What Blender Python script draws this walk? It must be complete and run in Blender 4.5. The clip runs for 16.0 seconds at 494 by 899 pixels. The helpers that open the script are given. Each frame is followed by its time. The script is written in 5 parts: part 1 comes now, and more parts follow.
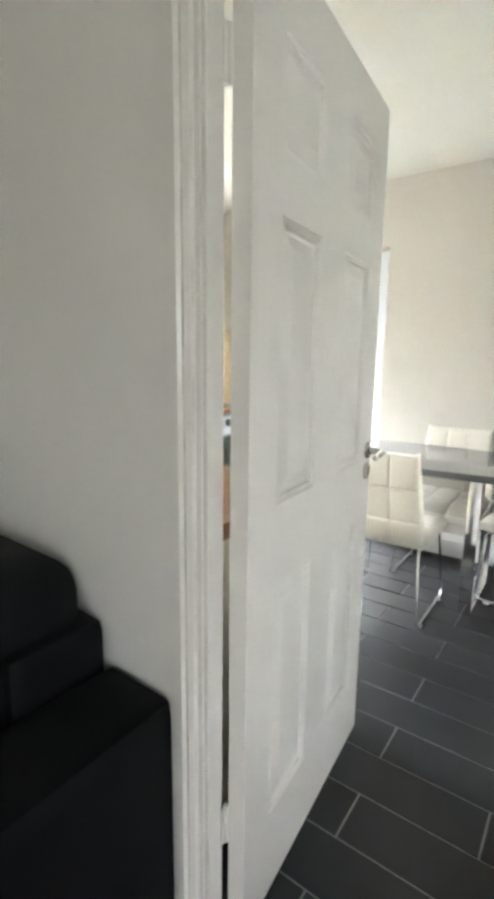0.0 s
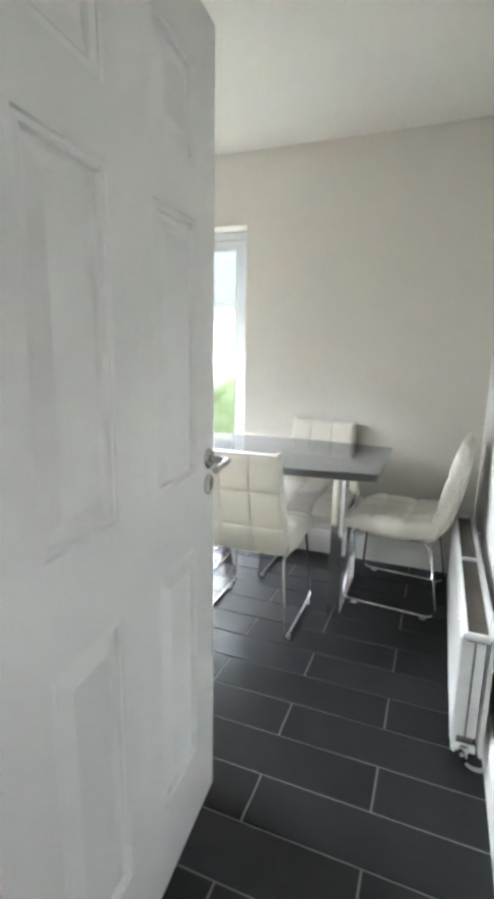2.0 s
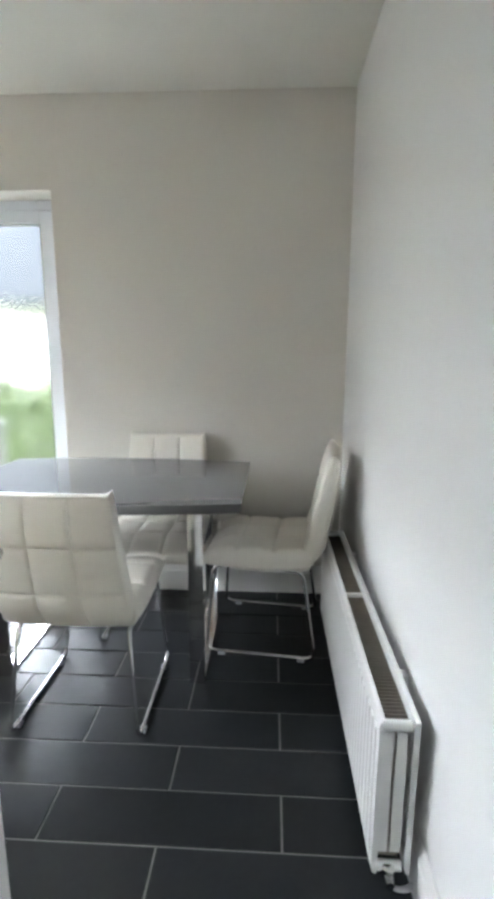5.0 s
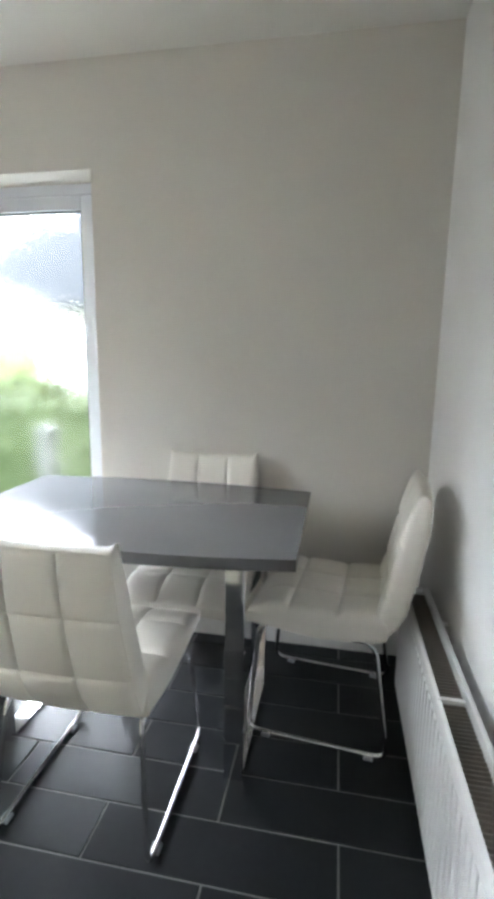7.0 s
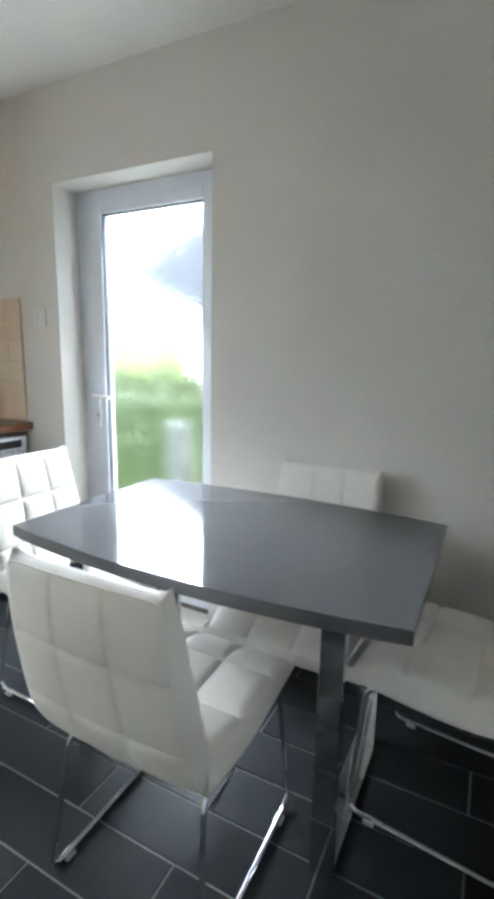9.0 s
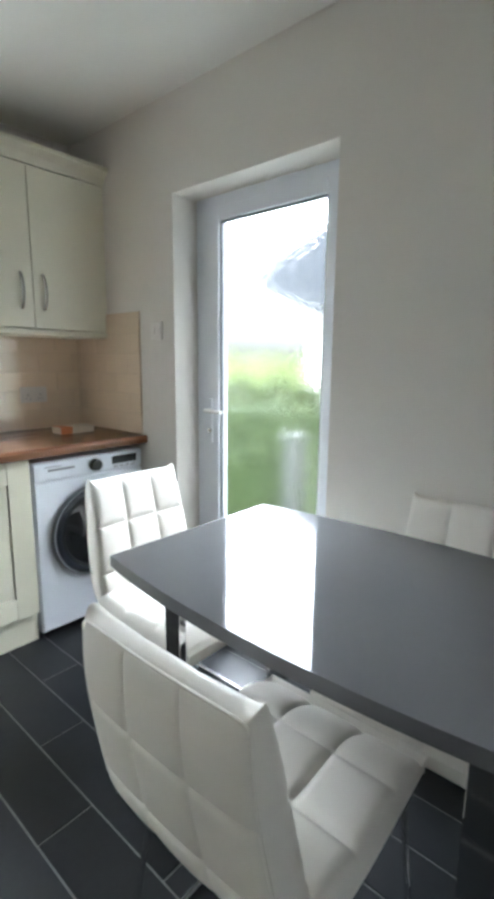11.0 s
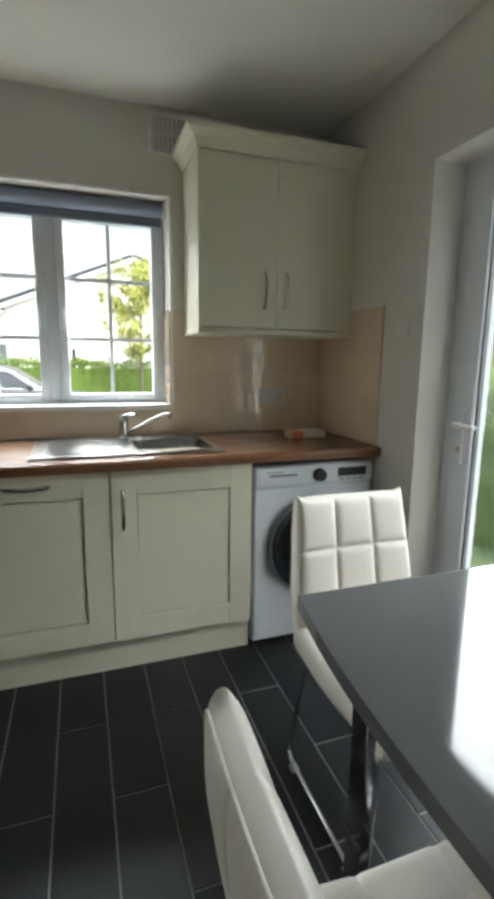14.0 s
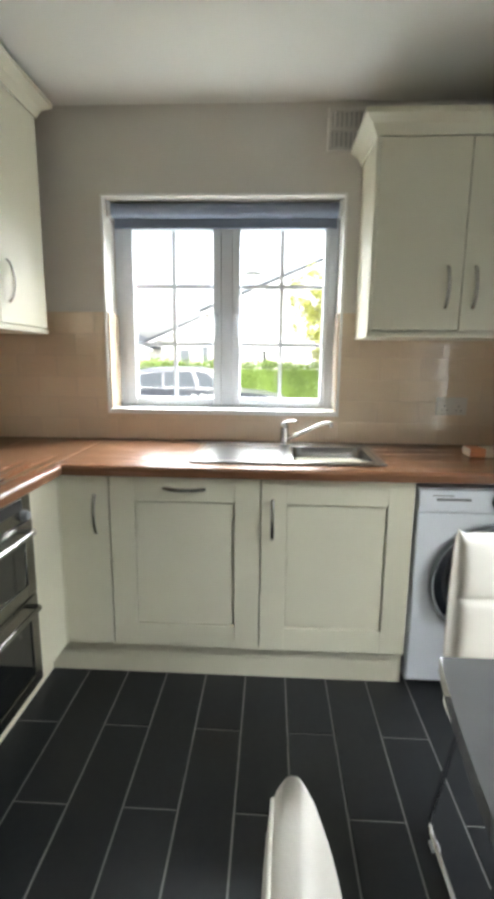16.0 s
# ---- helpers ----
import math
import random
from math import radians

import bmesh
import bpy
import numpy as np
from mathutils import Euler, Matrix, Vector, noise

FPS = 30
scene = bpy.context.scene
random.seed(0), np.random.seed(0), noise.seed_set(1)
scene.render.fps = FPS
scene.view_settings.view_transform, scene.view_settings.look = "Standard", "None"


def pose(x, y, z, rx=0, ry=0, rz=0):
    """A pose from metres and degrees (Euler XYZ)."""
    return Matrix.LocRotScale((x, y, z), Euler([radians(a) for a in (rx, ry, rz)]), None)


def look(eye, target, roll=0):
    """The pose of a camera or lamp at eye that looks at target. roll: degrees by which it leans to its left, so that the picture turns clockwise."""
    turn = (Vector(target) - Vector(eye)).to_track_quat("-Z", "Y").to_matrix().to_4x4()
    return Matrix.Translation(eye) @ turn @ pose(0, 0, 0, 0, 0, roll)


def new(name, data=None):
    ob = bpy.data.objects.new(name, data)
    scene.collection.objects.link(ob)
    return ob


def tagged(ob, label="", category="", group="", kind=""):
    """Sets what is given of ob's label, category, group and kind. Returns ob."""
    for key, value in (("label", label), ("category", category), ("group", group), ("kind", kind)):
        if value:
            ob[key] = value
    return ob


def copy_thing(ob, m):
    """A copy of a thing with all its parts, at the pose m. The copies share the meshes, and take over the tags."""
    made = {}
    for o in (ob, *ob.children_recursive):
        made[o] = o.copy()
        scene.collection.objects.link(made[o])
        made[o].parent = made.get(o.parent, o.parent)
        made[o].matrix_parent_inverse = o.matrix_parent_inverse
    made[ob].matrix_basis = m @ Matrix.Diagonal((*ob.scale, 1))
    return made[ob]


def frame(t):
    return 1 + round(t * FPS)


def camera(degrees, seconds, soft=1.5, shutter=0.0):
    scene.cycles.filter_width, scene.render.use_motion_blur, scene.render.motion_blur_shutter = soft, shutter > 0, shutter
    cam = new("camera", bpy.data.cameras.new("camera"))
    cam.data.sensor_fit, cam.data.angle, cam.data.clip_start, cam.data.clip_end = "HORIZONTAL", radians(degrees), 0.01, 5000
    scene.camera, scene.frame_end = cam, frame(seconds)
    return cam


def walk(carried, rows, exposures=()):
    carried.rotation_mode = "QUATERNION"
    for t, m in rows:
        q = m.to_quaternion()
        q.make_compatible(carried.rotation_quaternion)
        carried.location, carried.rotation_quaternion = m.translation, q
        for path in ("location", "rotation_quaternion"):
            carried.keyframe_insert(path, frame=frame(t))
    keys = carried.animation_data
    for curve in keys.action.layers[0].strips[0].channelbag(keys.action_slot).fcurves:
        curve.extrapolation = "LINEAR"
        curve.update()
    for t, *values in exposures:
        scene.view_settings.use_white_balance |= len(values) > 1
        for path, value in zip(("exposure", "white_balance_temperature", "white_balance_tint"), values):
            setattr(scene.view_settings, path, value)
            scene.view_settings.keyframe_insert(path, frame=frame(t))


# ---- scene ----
cam = camera(54.1, 16.0, 5.0)
PATH = [
    (0, (-0.177, 0.7, 1.274), (-1.324, 2.298, 0.914), 0.7),
    (0.5, (-0.201, 0.748, 1.274), (-1.209, 2.437, 0.912), 0.9),
    (1, (-0.216, 0.854, 1.273), (-1.107, 2.607, 0.905), 0.6),
    (1.5, (-0.219, 0.977, 1.271), (-1.015, 2.771, 0.89), 0.8),
    (2, (-0.211, 1.052, 1.269), (-0.931, 2.876, 0.876), 1.0),
    (2.5, (-0.225, 1.12, 1.278), (-0.781, 2.999, 0.875), 1.1),
    (3, (-0.268, 1.191, 1.28), (-0.653, 3.113, 0.882), 1.0),
    (3.5, (-0.309, 1.248, 1.276), (-0.53, 3.196, 0.884), 0.9),
    (4, (-0.323, 1.321, 1.267), (-0.451, 3.28, 0.888), 0.1),
    (4.2, (-0.33, 1.369, 1.266), (-0.421, 3.331, 0.887), 0.2),
    (6.3, (-0.331, 1.854, 1.242), (-0.558, 3.808, 0.878), 0.4),
    (6.5, (-0.324, 1.908, 1.252), (-0.614, 3.853, 0.891), 0.4),
    (7, (-0.348, 1.976, 1.255), (-0.703, 3.912, 0.901), 0.9),
    (7.5, (-0.367, 2.025, 1.252), (-0.802, 3.946, 0.906), 1.4),
    (8, (-0.363, 2.102, 1.253), (-0.943, 3.983, 0.9), 1.3),
    (8.5, (-0.35, 2.192, 1.256), (-1.079, 4.019, 0.895), 1.2),
    (9, (-0.339, 2.261, 1.257), (-1.23, 4.013, 0.888), 1.1),
    (9.2, (-0.344, 2.274, 1.263), (-1.276, 4.003, 0.89), 1.1),
    (11.5, (-0.47, 2.537, 1.294), (-1.879, 3.912, 0.941), 0.4),
    (12, (-0.47, 2.619, 1.299), (-2.01, 3.845, 0.943), 0.3),
    (12.5, (-0.457, 2.668, 1.296), (-2.133, 3.7, 0.941), 0.2),
    (13, (-0.464, 2.704, 1.313), (-2.222, 3.582, 0.944), 0.2),
    (13.5, (-0.538, 2.722, 1.293), (-2.356, 3.472, 0.93), 0.5),
    (14, (-0.631, 2.714, 1.29), (-2.492, 3.354, 0.93), 0.7),
    (14.5, (-0.687, 2.696, 1.301), (-2.586, 3.206, 0.936), 0.8),
    (15, (-0.719, 2.713, 1.307), (-2.657, 3.044, 0.943), 1.1),
    (15.5, (-0.731, 2.773, 1.314), (-2.694, 2.883, 0.949), 0.9),
    (16, (-0.719, 2.835, 1.314), (-2.683, 2.74, 0.949), 0.6),
]
walk(cam, [(t, look(eye, target, roll)) for t, eye, target, roll in PATH],
     [(0.0, 5.3, 6450, 10), (0.5, 5.25, 6400, 10), (1.5, 5.02, 6150, 10), (3.0, 4.44, 6150, 10), (4.0, 4.38, 6100, 10), (6.5, 4.25, 6100, 11), (7.5, 4.25, 6000, 10), (9.0, 4.08, 5750, 9),
      (11.5, 3.55, 5950, 8), (12.0, 3.25, 6000, 7), (12.5, 2.95, 6050, 7), (13.0, 2.76, 6150, 7), (14.0, 2.78, 6400, 5), (14.5, 3.08, 6450, 5), (15.0, 3.3, 6500, 6), (16.0, 3.46, 6450, 8)])
SKY, WESTLIGHT, NORTHLIGHT = 0.07, 1120.0, 1900.0
# ---- helpers of this scene ----
PI = math.pi


def rgb(r, g, b):
    return (r, g, b, 1.0)


def material(name, color, rough=0.5, metal=0.0, color2=None, scale=8.0, mix=0.5, bump=0.0, bump_scale=60.0,
             rough_var=0.0, coat=0.0, stretch=(1, 1, 1), spread=0.0, sheen=0.0, gloss=0.5):
    m = bpy.data.materials.new(name)
    m.use_nodes = True
    nt = m.node_tree
    b = nt.nodes["Principled BSDF"]
    b.inputs["Roughness"].default_value = rough
    b.inputs["Metallic"].default_value = metal
    b.inputs["Coat Weight"].default_value = coat
    b.inputs["Coat Roughness"].default_value = 0.08
    b.inputs["Sheen Weight"].default_value = sheen
    b.inputs["Specular IOR Level"].default_value = gloss
    co = nt.nodes.new("ShaderNodeTexCoord")
    mp = nt.nodes.new("ShaderNodeMapping")
    mp.inputs["Scale"].default_value = stretch
    mp.inputs["Location"].default_value = (3.71, 1.37, 2.13)
    if spread:
        pick = nt.nodes.new("ShaderNodeObjectInfo")
        shift = nt.nodes.new("ShaderNodeVectorMath")
        shift.operation = "MULTIPLY_ADD"
        shift.inputs[1].default_value = (31.0, 17.0, 23.0)
        nt.links.new(pick.outputs["Random"], shift.inputs[0])
        nt.links.new(co.outputs["Object"], shift.inputs[2])
        nt.links.new(shift.outputs[0], mp.inputs["Vector"])
    else:
        nt.links.new(co.outputs["Object"], mp.inputs["Vector"])
    n1 = nt.nodes.new("ShaderNodeTexNoise")
    n1.inputs["Scale"].default_value = scale
    n1.inputs["Detail"].default_value = 6.0
    nt.links.new(mp.outputs["Vector"], n1.inputs["Vector"])
    n2 = nt.nodes.new("ShaderNodeTexNoise")
    n2.inputs["Scale"].default_value = scale * 9.0
    n2.inputs["Detail"].default_value = 4.0
    nt.links.new(mp.outputs["Vector"], n2.inputs["Vector"])
    both = nt.nodes.new("ShaderNodeMath")
    both.operation = "MULTIPLY_ADD"
    both.inputs[1].default_value = 0.35
    nt.links.new(n2.outputs["Fac"], both.inputs[0])
    half = nt.nodes.new("ShaderNodeMath")
    half.operation = "MULTIPLY"
    half.inputs[1].default_value = 0.65
    nt.links.new(n1.outputs["Fac"], half.inputs[0])
    nt.links.new(half.outputs[0], both.inputs[2])
    ramp = nt.nodes.new("ShaderNodeMapRange")
    ramp.inputs["From Min"].default_value = 0.5 - mix * 0.4
    ramp.inputs["From Max"].default_value = 0.5 + mix * 0.4
    nt.links.new(both.outputs[0], ramp.inputs["Value"])
    c = nt.nodes.new("ShaderNodeMix")
    c.data_type = "RGBA"
    c.inputs[6].default_value = rgb(*color)
    c.inputs[7].default_value = rgb(*(color2 or [v * 0.9 for v in color]))
    nt.links.new(ramp.outputs["Result"], c.inputs[0])
    last = c.outputs[2]
    if spread:
        info = nt.nodes.new("ShaderNodeObjectInfo")
        mr = nt.nodes.new("ShaderNodeMapRange")
        mr.inputs["To Min"].default_value = 1.0 - spread
        mr.inputs["To Max"].default_value = 1.0 + spread
        nt.links.new(info.outputs["Random"], mr.inputs["Value"])
        vm = nt.nodes.new("ShaderNodeVectorMath")
        vm.operation = "SCALE"
        nt.links.new(last, vm.inputs[0])
        nt.links.new(mr.outputs["Result"], vm.inputs["Scale"])
        last = vm.outputs[0]
    nt.links.new(last, b.inputs["Base Color"])
    if rough_var:
        rr = nt.nodes.new("ShaderNodeMapRange")
        rr.inputs["To Min"].default_value = max(0.02, rough - rough_var)
        rr.inputs["To Max"].default_value = rough + rough_var
        nt.links.new(both.outputs[0], rr.inputs["Value"])
        nt.links.new(rr.outputs["Result"], b.inputs["Roughness"])
    if bump:
        n3 = nt.nodes.new("ShaderNodeTexNoise")
        n3.inputs["Scale"].default_value = bump_scale
        n3.inputs["Detail"].default_value = 5.0
        nt.links.new(mp.outputs["Vector"], n3.inputs["Vector"])
        bp = nt.nodes.new("ShaderNodeBump")
        bp.inputs["Strength"].default_value = bump
        bp.inputs["Distance"].default_value = 0.002
        nt.links.new(n3.outputs["Fac"], bp.inputs["Height"])
        nt.links.new(bp.outputs["Normal"], b.inputs["Normal"])
    return m


def glass(name, tint=(1, 1, 1), rough=0.0, bump=0.0, bump_scale=60.0, ior=1.45):
    m = bpy.data.materials.new(name)
    m.use_nodes = True
    nt = m.node_tree
    b = nt.nodes["Principled BSDF"]
    b.inputs["Base Color"].default_value = rgb(*tint)
    b.inputs["Transmission Weight"].default_value = 1.0
    b.inputs["Roughness"].default_value = rough
    b.inputs["IOR"].default_value = ior
    if bump:
        co = nt.nodes.new("ShaderNodeTexCoord")
        n = nt.nodes.new("ShaderNodeTexNoise")
        n.inputs["Scale"].default_value = bump_scale
        n.inputs["Detail"].default_value = 2.0
        n.inputs["Distortion"].default_value = 0.6
        nt.links.new(co.outputs["Object"], n.inputs["Vector"])
        bp = nt.nodes.new("ShaderNodeBump")
        bp.inputs["Strength"].default_value = bump
        bp.inputs["Distance"].default_value = 0.004
        nt.links.new(n.outputs["Fac"], bp.inputs["Height"])
        nt.links.new(bp.outputs["Normal"], b.inputs["Normal"])
    return m


def wood(name, dark, light, along="y", rough=0.3):
    m = material(name, dark, rough, 0.0, light, 5.0, 0.9, 0.06, 40.0, 0.06, 0.0,
                 {"y": (9, 0.5, 9), "x": (0.5, 9, 9)}[along])
    return m


def under(o):
    m = Matrix.Identity(4)
    while o:
        m = o.matrix_basis @ m
        o = o.parent
    return m


def thing(name, at=(0, 0, 0), turn=0.0, label="", category="", group="", kind=""):
    o = new(name)
    o.empty_display_size = 0.05
    o.matrix_basis = pose(*at, 0, 0, turn)
    return tagged(o, label, category, group, kind)


def part(name, bm, mat, parent=None, label="", smooth=False):
    """Links bm, given in world places, as one mesh under a thing or a part."""
    if parent:
        bm.transform(under(parent).inverted())
    me = bpy.data.meshes.new(name)
    bmesh.ops.recalc_face_normals(bm, faces=bm.faces)
    bm.to_mesh(me)
    bm.free()
    me.materials.append(mat)
    if smooth:
        me.shade_smooth()
        me.set_sharp_from_angle(angle=radians(38))
    o = new(name, me)
    o.parent = parent
    if label:
        o["label"] = label
    return o


def box(x0, x1, y0, y1, z0, z1, bevel=0.0, bm=None, seg=2):
    own = bmesh.new()
    m = Matrix.LocRotScale(((x0 + x1) / 2, (y0 + y1) / 2, (z0 + z1) / 2), None, (abs(x1 - x0), abs(y1 - y0), abs(z1 - z0)))
    bmesh.ops.create_cube(own, size=1, matrix=m)
    if bevel:
        bmesh.ops.bevel(own, geom=list(own.edges), offset=bevel, segments=seg, profile=0.5, affect="EDGES")
    return join(bm, own)


def join(bm, own):
    if bm is None:
        return own
    me = bpy.data.meshes.new("tmp")
    own.to_mesh(me)
    own.free()
    bm.from_mesh(me)
    bpy.data.meshes.remove(me)
    return bm


def cylinder(p, q, r0, r1=None, n=24, bm=None, bevel=0.0):
    own = bmesh.new()
    p, q = Vector(p), Vector(q)
    m = Matrix.Translation((p + q) / 2) @ (q - p).to_track_quat("Z", "Y").to_matrix().to_4x4()
    bmesh.ops.create_cone(own, cap_ends=True, segments=n, radius1=r0, radius2=r0 if r1 is None else r1, depth=(q - p).length, matrix=m)
    if bevel:
        rim = [e for e in own.edges if len(e.link_faces) == 2 and any(len(f.verts) > 4 for f in e.link_faces)]
        bmesh.ops.bevel(own, geom=rim, offset=bevel, segments=2, profile=0.5, affect="EDGES")
    return join(bm, own)


def fillet(points, radius, steps=5, closed=False):
    pts = [Vector(p) for p in points]
    out, n = [], len(pts)
    for i, p in enumerate(pts):
        if not closed and i in (0, n - 1):
            out.append(p)
            continue
        a, b = pts[i - 1] - p, pts[(i + 1) % n] - p
        d = min(radius, a.length * 0.45, b.length * 0.45)
        s, e = p + a.normalized() * d, p + b.normalized() * d
        for k in range(steps + 1):
            t = k / steps
            out.append(s * (1 - t) ** 2 + p * 2 * t * (1 - t) + e * t * t)
    return out


def sweep(points, rx, ry=None, n=10, closed=False, up=(0, 0, 1), bm=None):
    """A tube, or with ry a flattened bar, along the points."""
    ry = rx if ry is None else ry
    own = bmesh.new()
    pts = [Vector(p) for p in points]
    rings, side = [], None
    for i, p in enumerate(pts):
        if closed:
            d = (pts[(i + 1) % len(pts)] - pts[i - 1]).normalized()
        else:
            d = (pts[min(i + 1, len(pts) - 1)] - pts[max(i - 1, 0)]).normalized()
        if side is None:
            u = Vector(up)
            if abs(u.dot(d)) > 0.95:
                u = Vector((1, 0, 0))
            side = d.cross(u).normalized()
        side = (side - d * side.dot(d)).normalized()
        other = side.cross(d)
        rings.append([own.verts.new(p + side * rx * math.cos(2 * PI * k / n) + other * ry * math.sin(2 * PI * k / n)) for k in range(n)])
    for i in range(len(rings) if closed else len(rings) - 1):
        a, b = rings[i], rings[(i + 1) % len(rings)]
        for k in range(n):
            own.faces.new((a[k], a[(k + 1) % n], b[(k + 1) % n], b[k]))
    if not closed:
        own.faces.new(rings[0][::-1])
        own.faces.new(rings[-1])
    return join(bm, own)


def extrude(profile, axis, a, b, bm=None):
    """A closed profile of (u, v) drawn out along an axis from a to b. For x: (y, z); for y: (x, z); for z: (x, y)."""
    own = bmesh.new()

    def at(u, v, w):
        return {"x": (w, u, v), "y": (u, w, v), "z": (u, v, w)}[axis]
    lo = [own.verts.new(at(u, v, a)) for u, v in profile]
    hi = [own.verts.new(at(u, v, b)) for u, v in profile]
    n = len(profile)
    for i in range(n):
        own.faces.new((lo[i], lo[(i + 1) % n], hi[(i + 1) % n], hi[i]))
    own.faces.new(lo[::-1])
    own.faces.new(hi)
    return join(bm, own)


def revolve(profile, at, axis="z", n=32, bm=None, ring=False):
    """A profile of (radius, height) turned round an axis through at."""
    own = bmesh.new()
    rings = []
    for r, h in profile:
        ring = []
        for k in range(n):
            c, s = r * math.cos(2 * PI * k / n), r * math.sin(2 * PI * k / n)
            v = {"z": (c, s, h), "x": (h, c, s), "y": (c, h, s)}[axis]
            ring.append(own.verts.new(Vector(at) + Vector(v)))
        rings.append(ring)
    for a, b in zip(rings, rings[1:] + (rings[:1] if ring else [])):
        for k in range(n):
            own.faces.new((a[k], a[(k + 1) % n], b[(k + 1) % n], b[k]))
    if not ring:
        own.faces.new(rings[0][::-1])
        own.faces.new(rings[-1])
    return join(bm, own)


# ---- light ----
world = bpy.data.worlds.new("world")
scene.world = world
world.use_nodes = True
sky = world.node_tree.nodes.new("ShaderNodeTexSky")
sky.sky_type, sky.sun_disc = "NISHITA", False
sky.sun_elevation, sky.sun_rotation = radians(67), radians(77.5)
sky.dust_density, sky.air_density, sky.ozone_density = 5.0, 1.0, 0.3
back = world.node_tree.nodes["Background"]
back.inputs["Strength"].default_value = SKY
cloud = world.node_tree.nodes.new("ShaderNodeHueSaturation")   # a thin white overcast
cloud.inputs["Saturation"].default_value = 0.25
world.node_tree.links.new(sky.outputs["Color"], cloud.inputs["Color"])
world.node_tree.links.new(cloud.outputs["Color"], back.inputs["Color"])

sun = new("sun", bpy.data.lights.new("sun", "SUN"))
sun.data.energy, sun.data.angle, sun.data.color = 0.5, radians(14), (1.0, 0.97, 0.92)
sun.matrix_basis = look((9, 2, 22), (0, 0, 0))

# daylight of the open sky above the window and the back door, outside the glass
for name, eye, target, wide, tall, watts in (("sky_light_west", (-10.0, 2.6, 8.2), (-3.3, 2.6, 1.5), 14.0, 9.0, WESTLIGHT),
                                             ("sky_light_north", (-9.0, 15.8, 10.2), (-9.0, 4.0, 1.0), 30.0, 9.0, NORTHLIGHT)):
    lamp = new(name, bpy.data.lights.new(name, "AREA"))
    lamp.data.shape, lamp.data.size, lamp.data.size_y = "RECTANGLE", wide, tall
    lamp.data.energy, lamp.data.color = watts, (0.93, 0.97, 1.0)
    lamp.matrix_basis = look(eye, target)

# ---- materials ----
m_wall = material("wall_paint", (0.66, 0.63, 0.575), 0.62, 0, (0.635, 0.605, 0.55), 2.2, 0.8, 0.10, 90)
# Tone raised to put the window's light on the east wall into its colour.
m_wall_white = material("lightened_wall_paint", (0.80, 0.795, 0.775), 0.6, 0, (0.77, 0.765, 0.745), 2.2, 0.8, 0.10, 90)
m_post = material("weathered_grey_post", (0.09, 0.095, 0.09), 0.7, 0, (0.07, 0.075, 0.07), 8, 0.8, 0.2, 60)
m_ceiling = material("ceiling_paint", (0.79, 0.78, 0.725), 0.8, 0, (0.76, 0.75, 0.695), 1.6, 0.8, 0.08, 70)
m_gloss = material("white_gloss_paint", (0.80, 0.79, 0.765), 0.28, 0, (0.79, 0.78, 0.755), 3, 0.7, 0.012, 25)
# White plastic; the cool, lowered colour holds the shade of backlit frames.
m_upvc = material("backlit_plastic_frame", (0.72, 0.75, 0.79), 0.3, 0, (0.69, 0.72, 0.76), 4, 0.6, 0.02, 30)
m_cream = material("cream_painted_wood", (0.72, 0.685, 0.545), 0.38, 0, (0.695, 0.66, 0.52), 3.0, 0.7, 0.05, 55)
m_slate = material("slate_floor_tile", (0.008, 0.009, 0.0105), 0.34, 0, (0.021, 0.0225, 0.024), 4.5, 0.8, 0.05, 60, 0.05, 0.0, (1, 1, 1), 0.22, gloss=0.33)
m_grout = material("pale_grout", (0.28, 0.27, 0.255), 0.85, 0, (0.19, 0.185, 0.175), 6, 0.9, 0.3, 120)
m_walltile = material("beige_wall_tile", (0.74, 0.60, 0.44), 0.05, 0, (0.70, 0.56, 0.41), 5, 0.7, 0.03, 18, 0.02, 1.0, (1, 1, 1), 0.035)
m_wallgrout = material("beige_grout", (0.63, 0.51, 0.385), 0.8, 0, (0.58, 0.465, 0.35), 8, 0.9, 0.1, 120)
m_top = wood("walnut_worktop", (0.15, 0.066, 0.033), (0.275, 0.135, 0.072), "y", 0.26)
m_top_south = wood("walnut_worktop_cross", (0.15, 0.066, 0.033), (0.275, 0.135, 0.072), "x", 0.26)
m_steel = material("brushed_steel", (0.36, 0.35, 0.335), 0.24, 1, (0.30, 0.29, 0.28), 14, 0.8, 0.03, 200, 0.06, 0, (1, 14, 1))
m_chrome = material("polished_chrome", (0.72, 0.72, 0.73), 0.07, 1, (0.66, 0.66, 0.67), 6, 0.5)
m_nickel = material("satin_nickel", (0.60, 0.58, 0.54), 0.24, 1, (0.44, 0.42, 0.39), 20, 0.6)
m_leather = material("white_faux_leather", (0.77, 0.735, 0.665), 0.42, 0, (0.74, 0.705, 0.635), 5, 0.8, 0.16, 260)
m_table = material("grey_high_gloss", (0.105, 0.106, 0.108), 0.055, 0, (0.112, 0.112, 0.113), 3, 0.5, 0.004, 14, 0.03, 0.2, gloss=0.42)
m_ring = material("dark_grey_plastic_ring", (0.014, 0.016, 0.022), 0.25, 0, (0.011, 0.013, 0.018), 9, 0.7)
m_radiator = material("white_enamel", (0.80, 0.80, 0.79), 0.32, 0, (0.78, 0.78, 0.765), 4, 0.6, 0.02, 60)
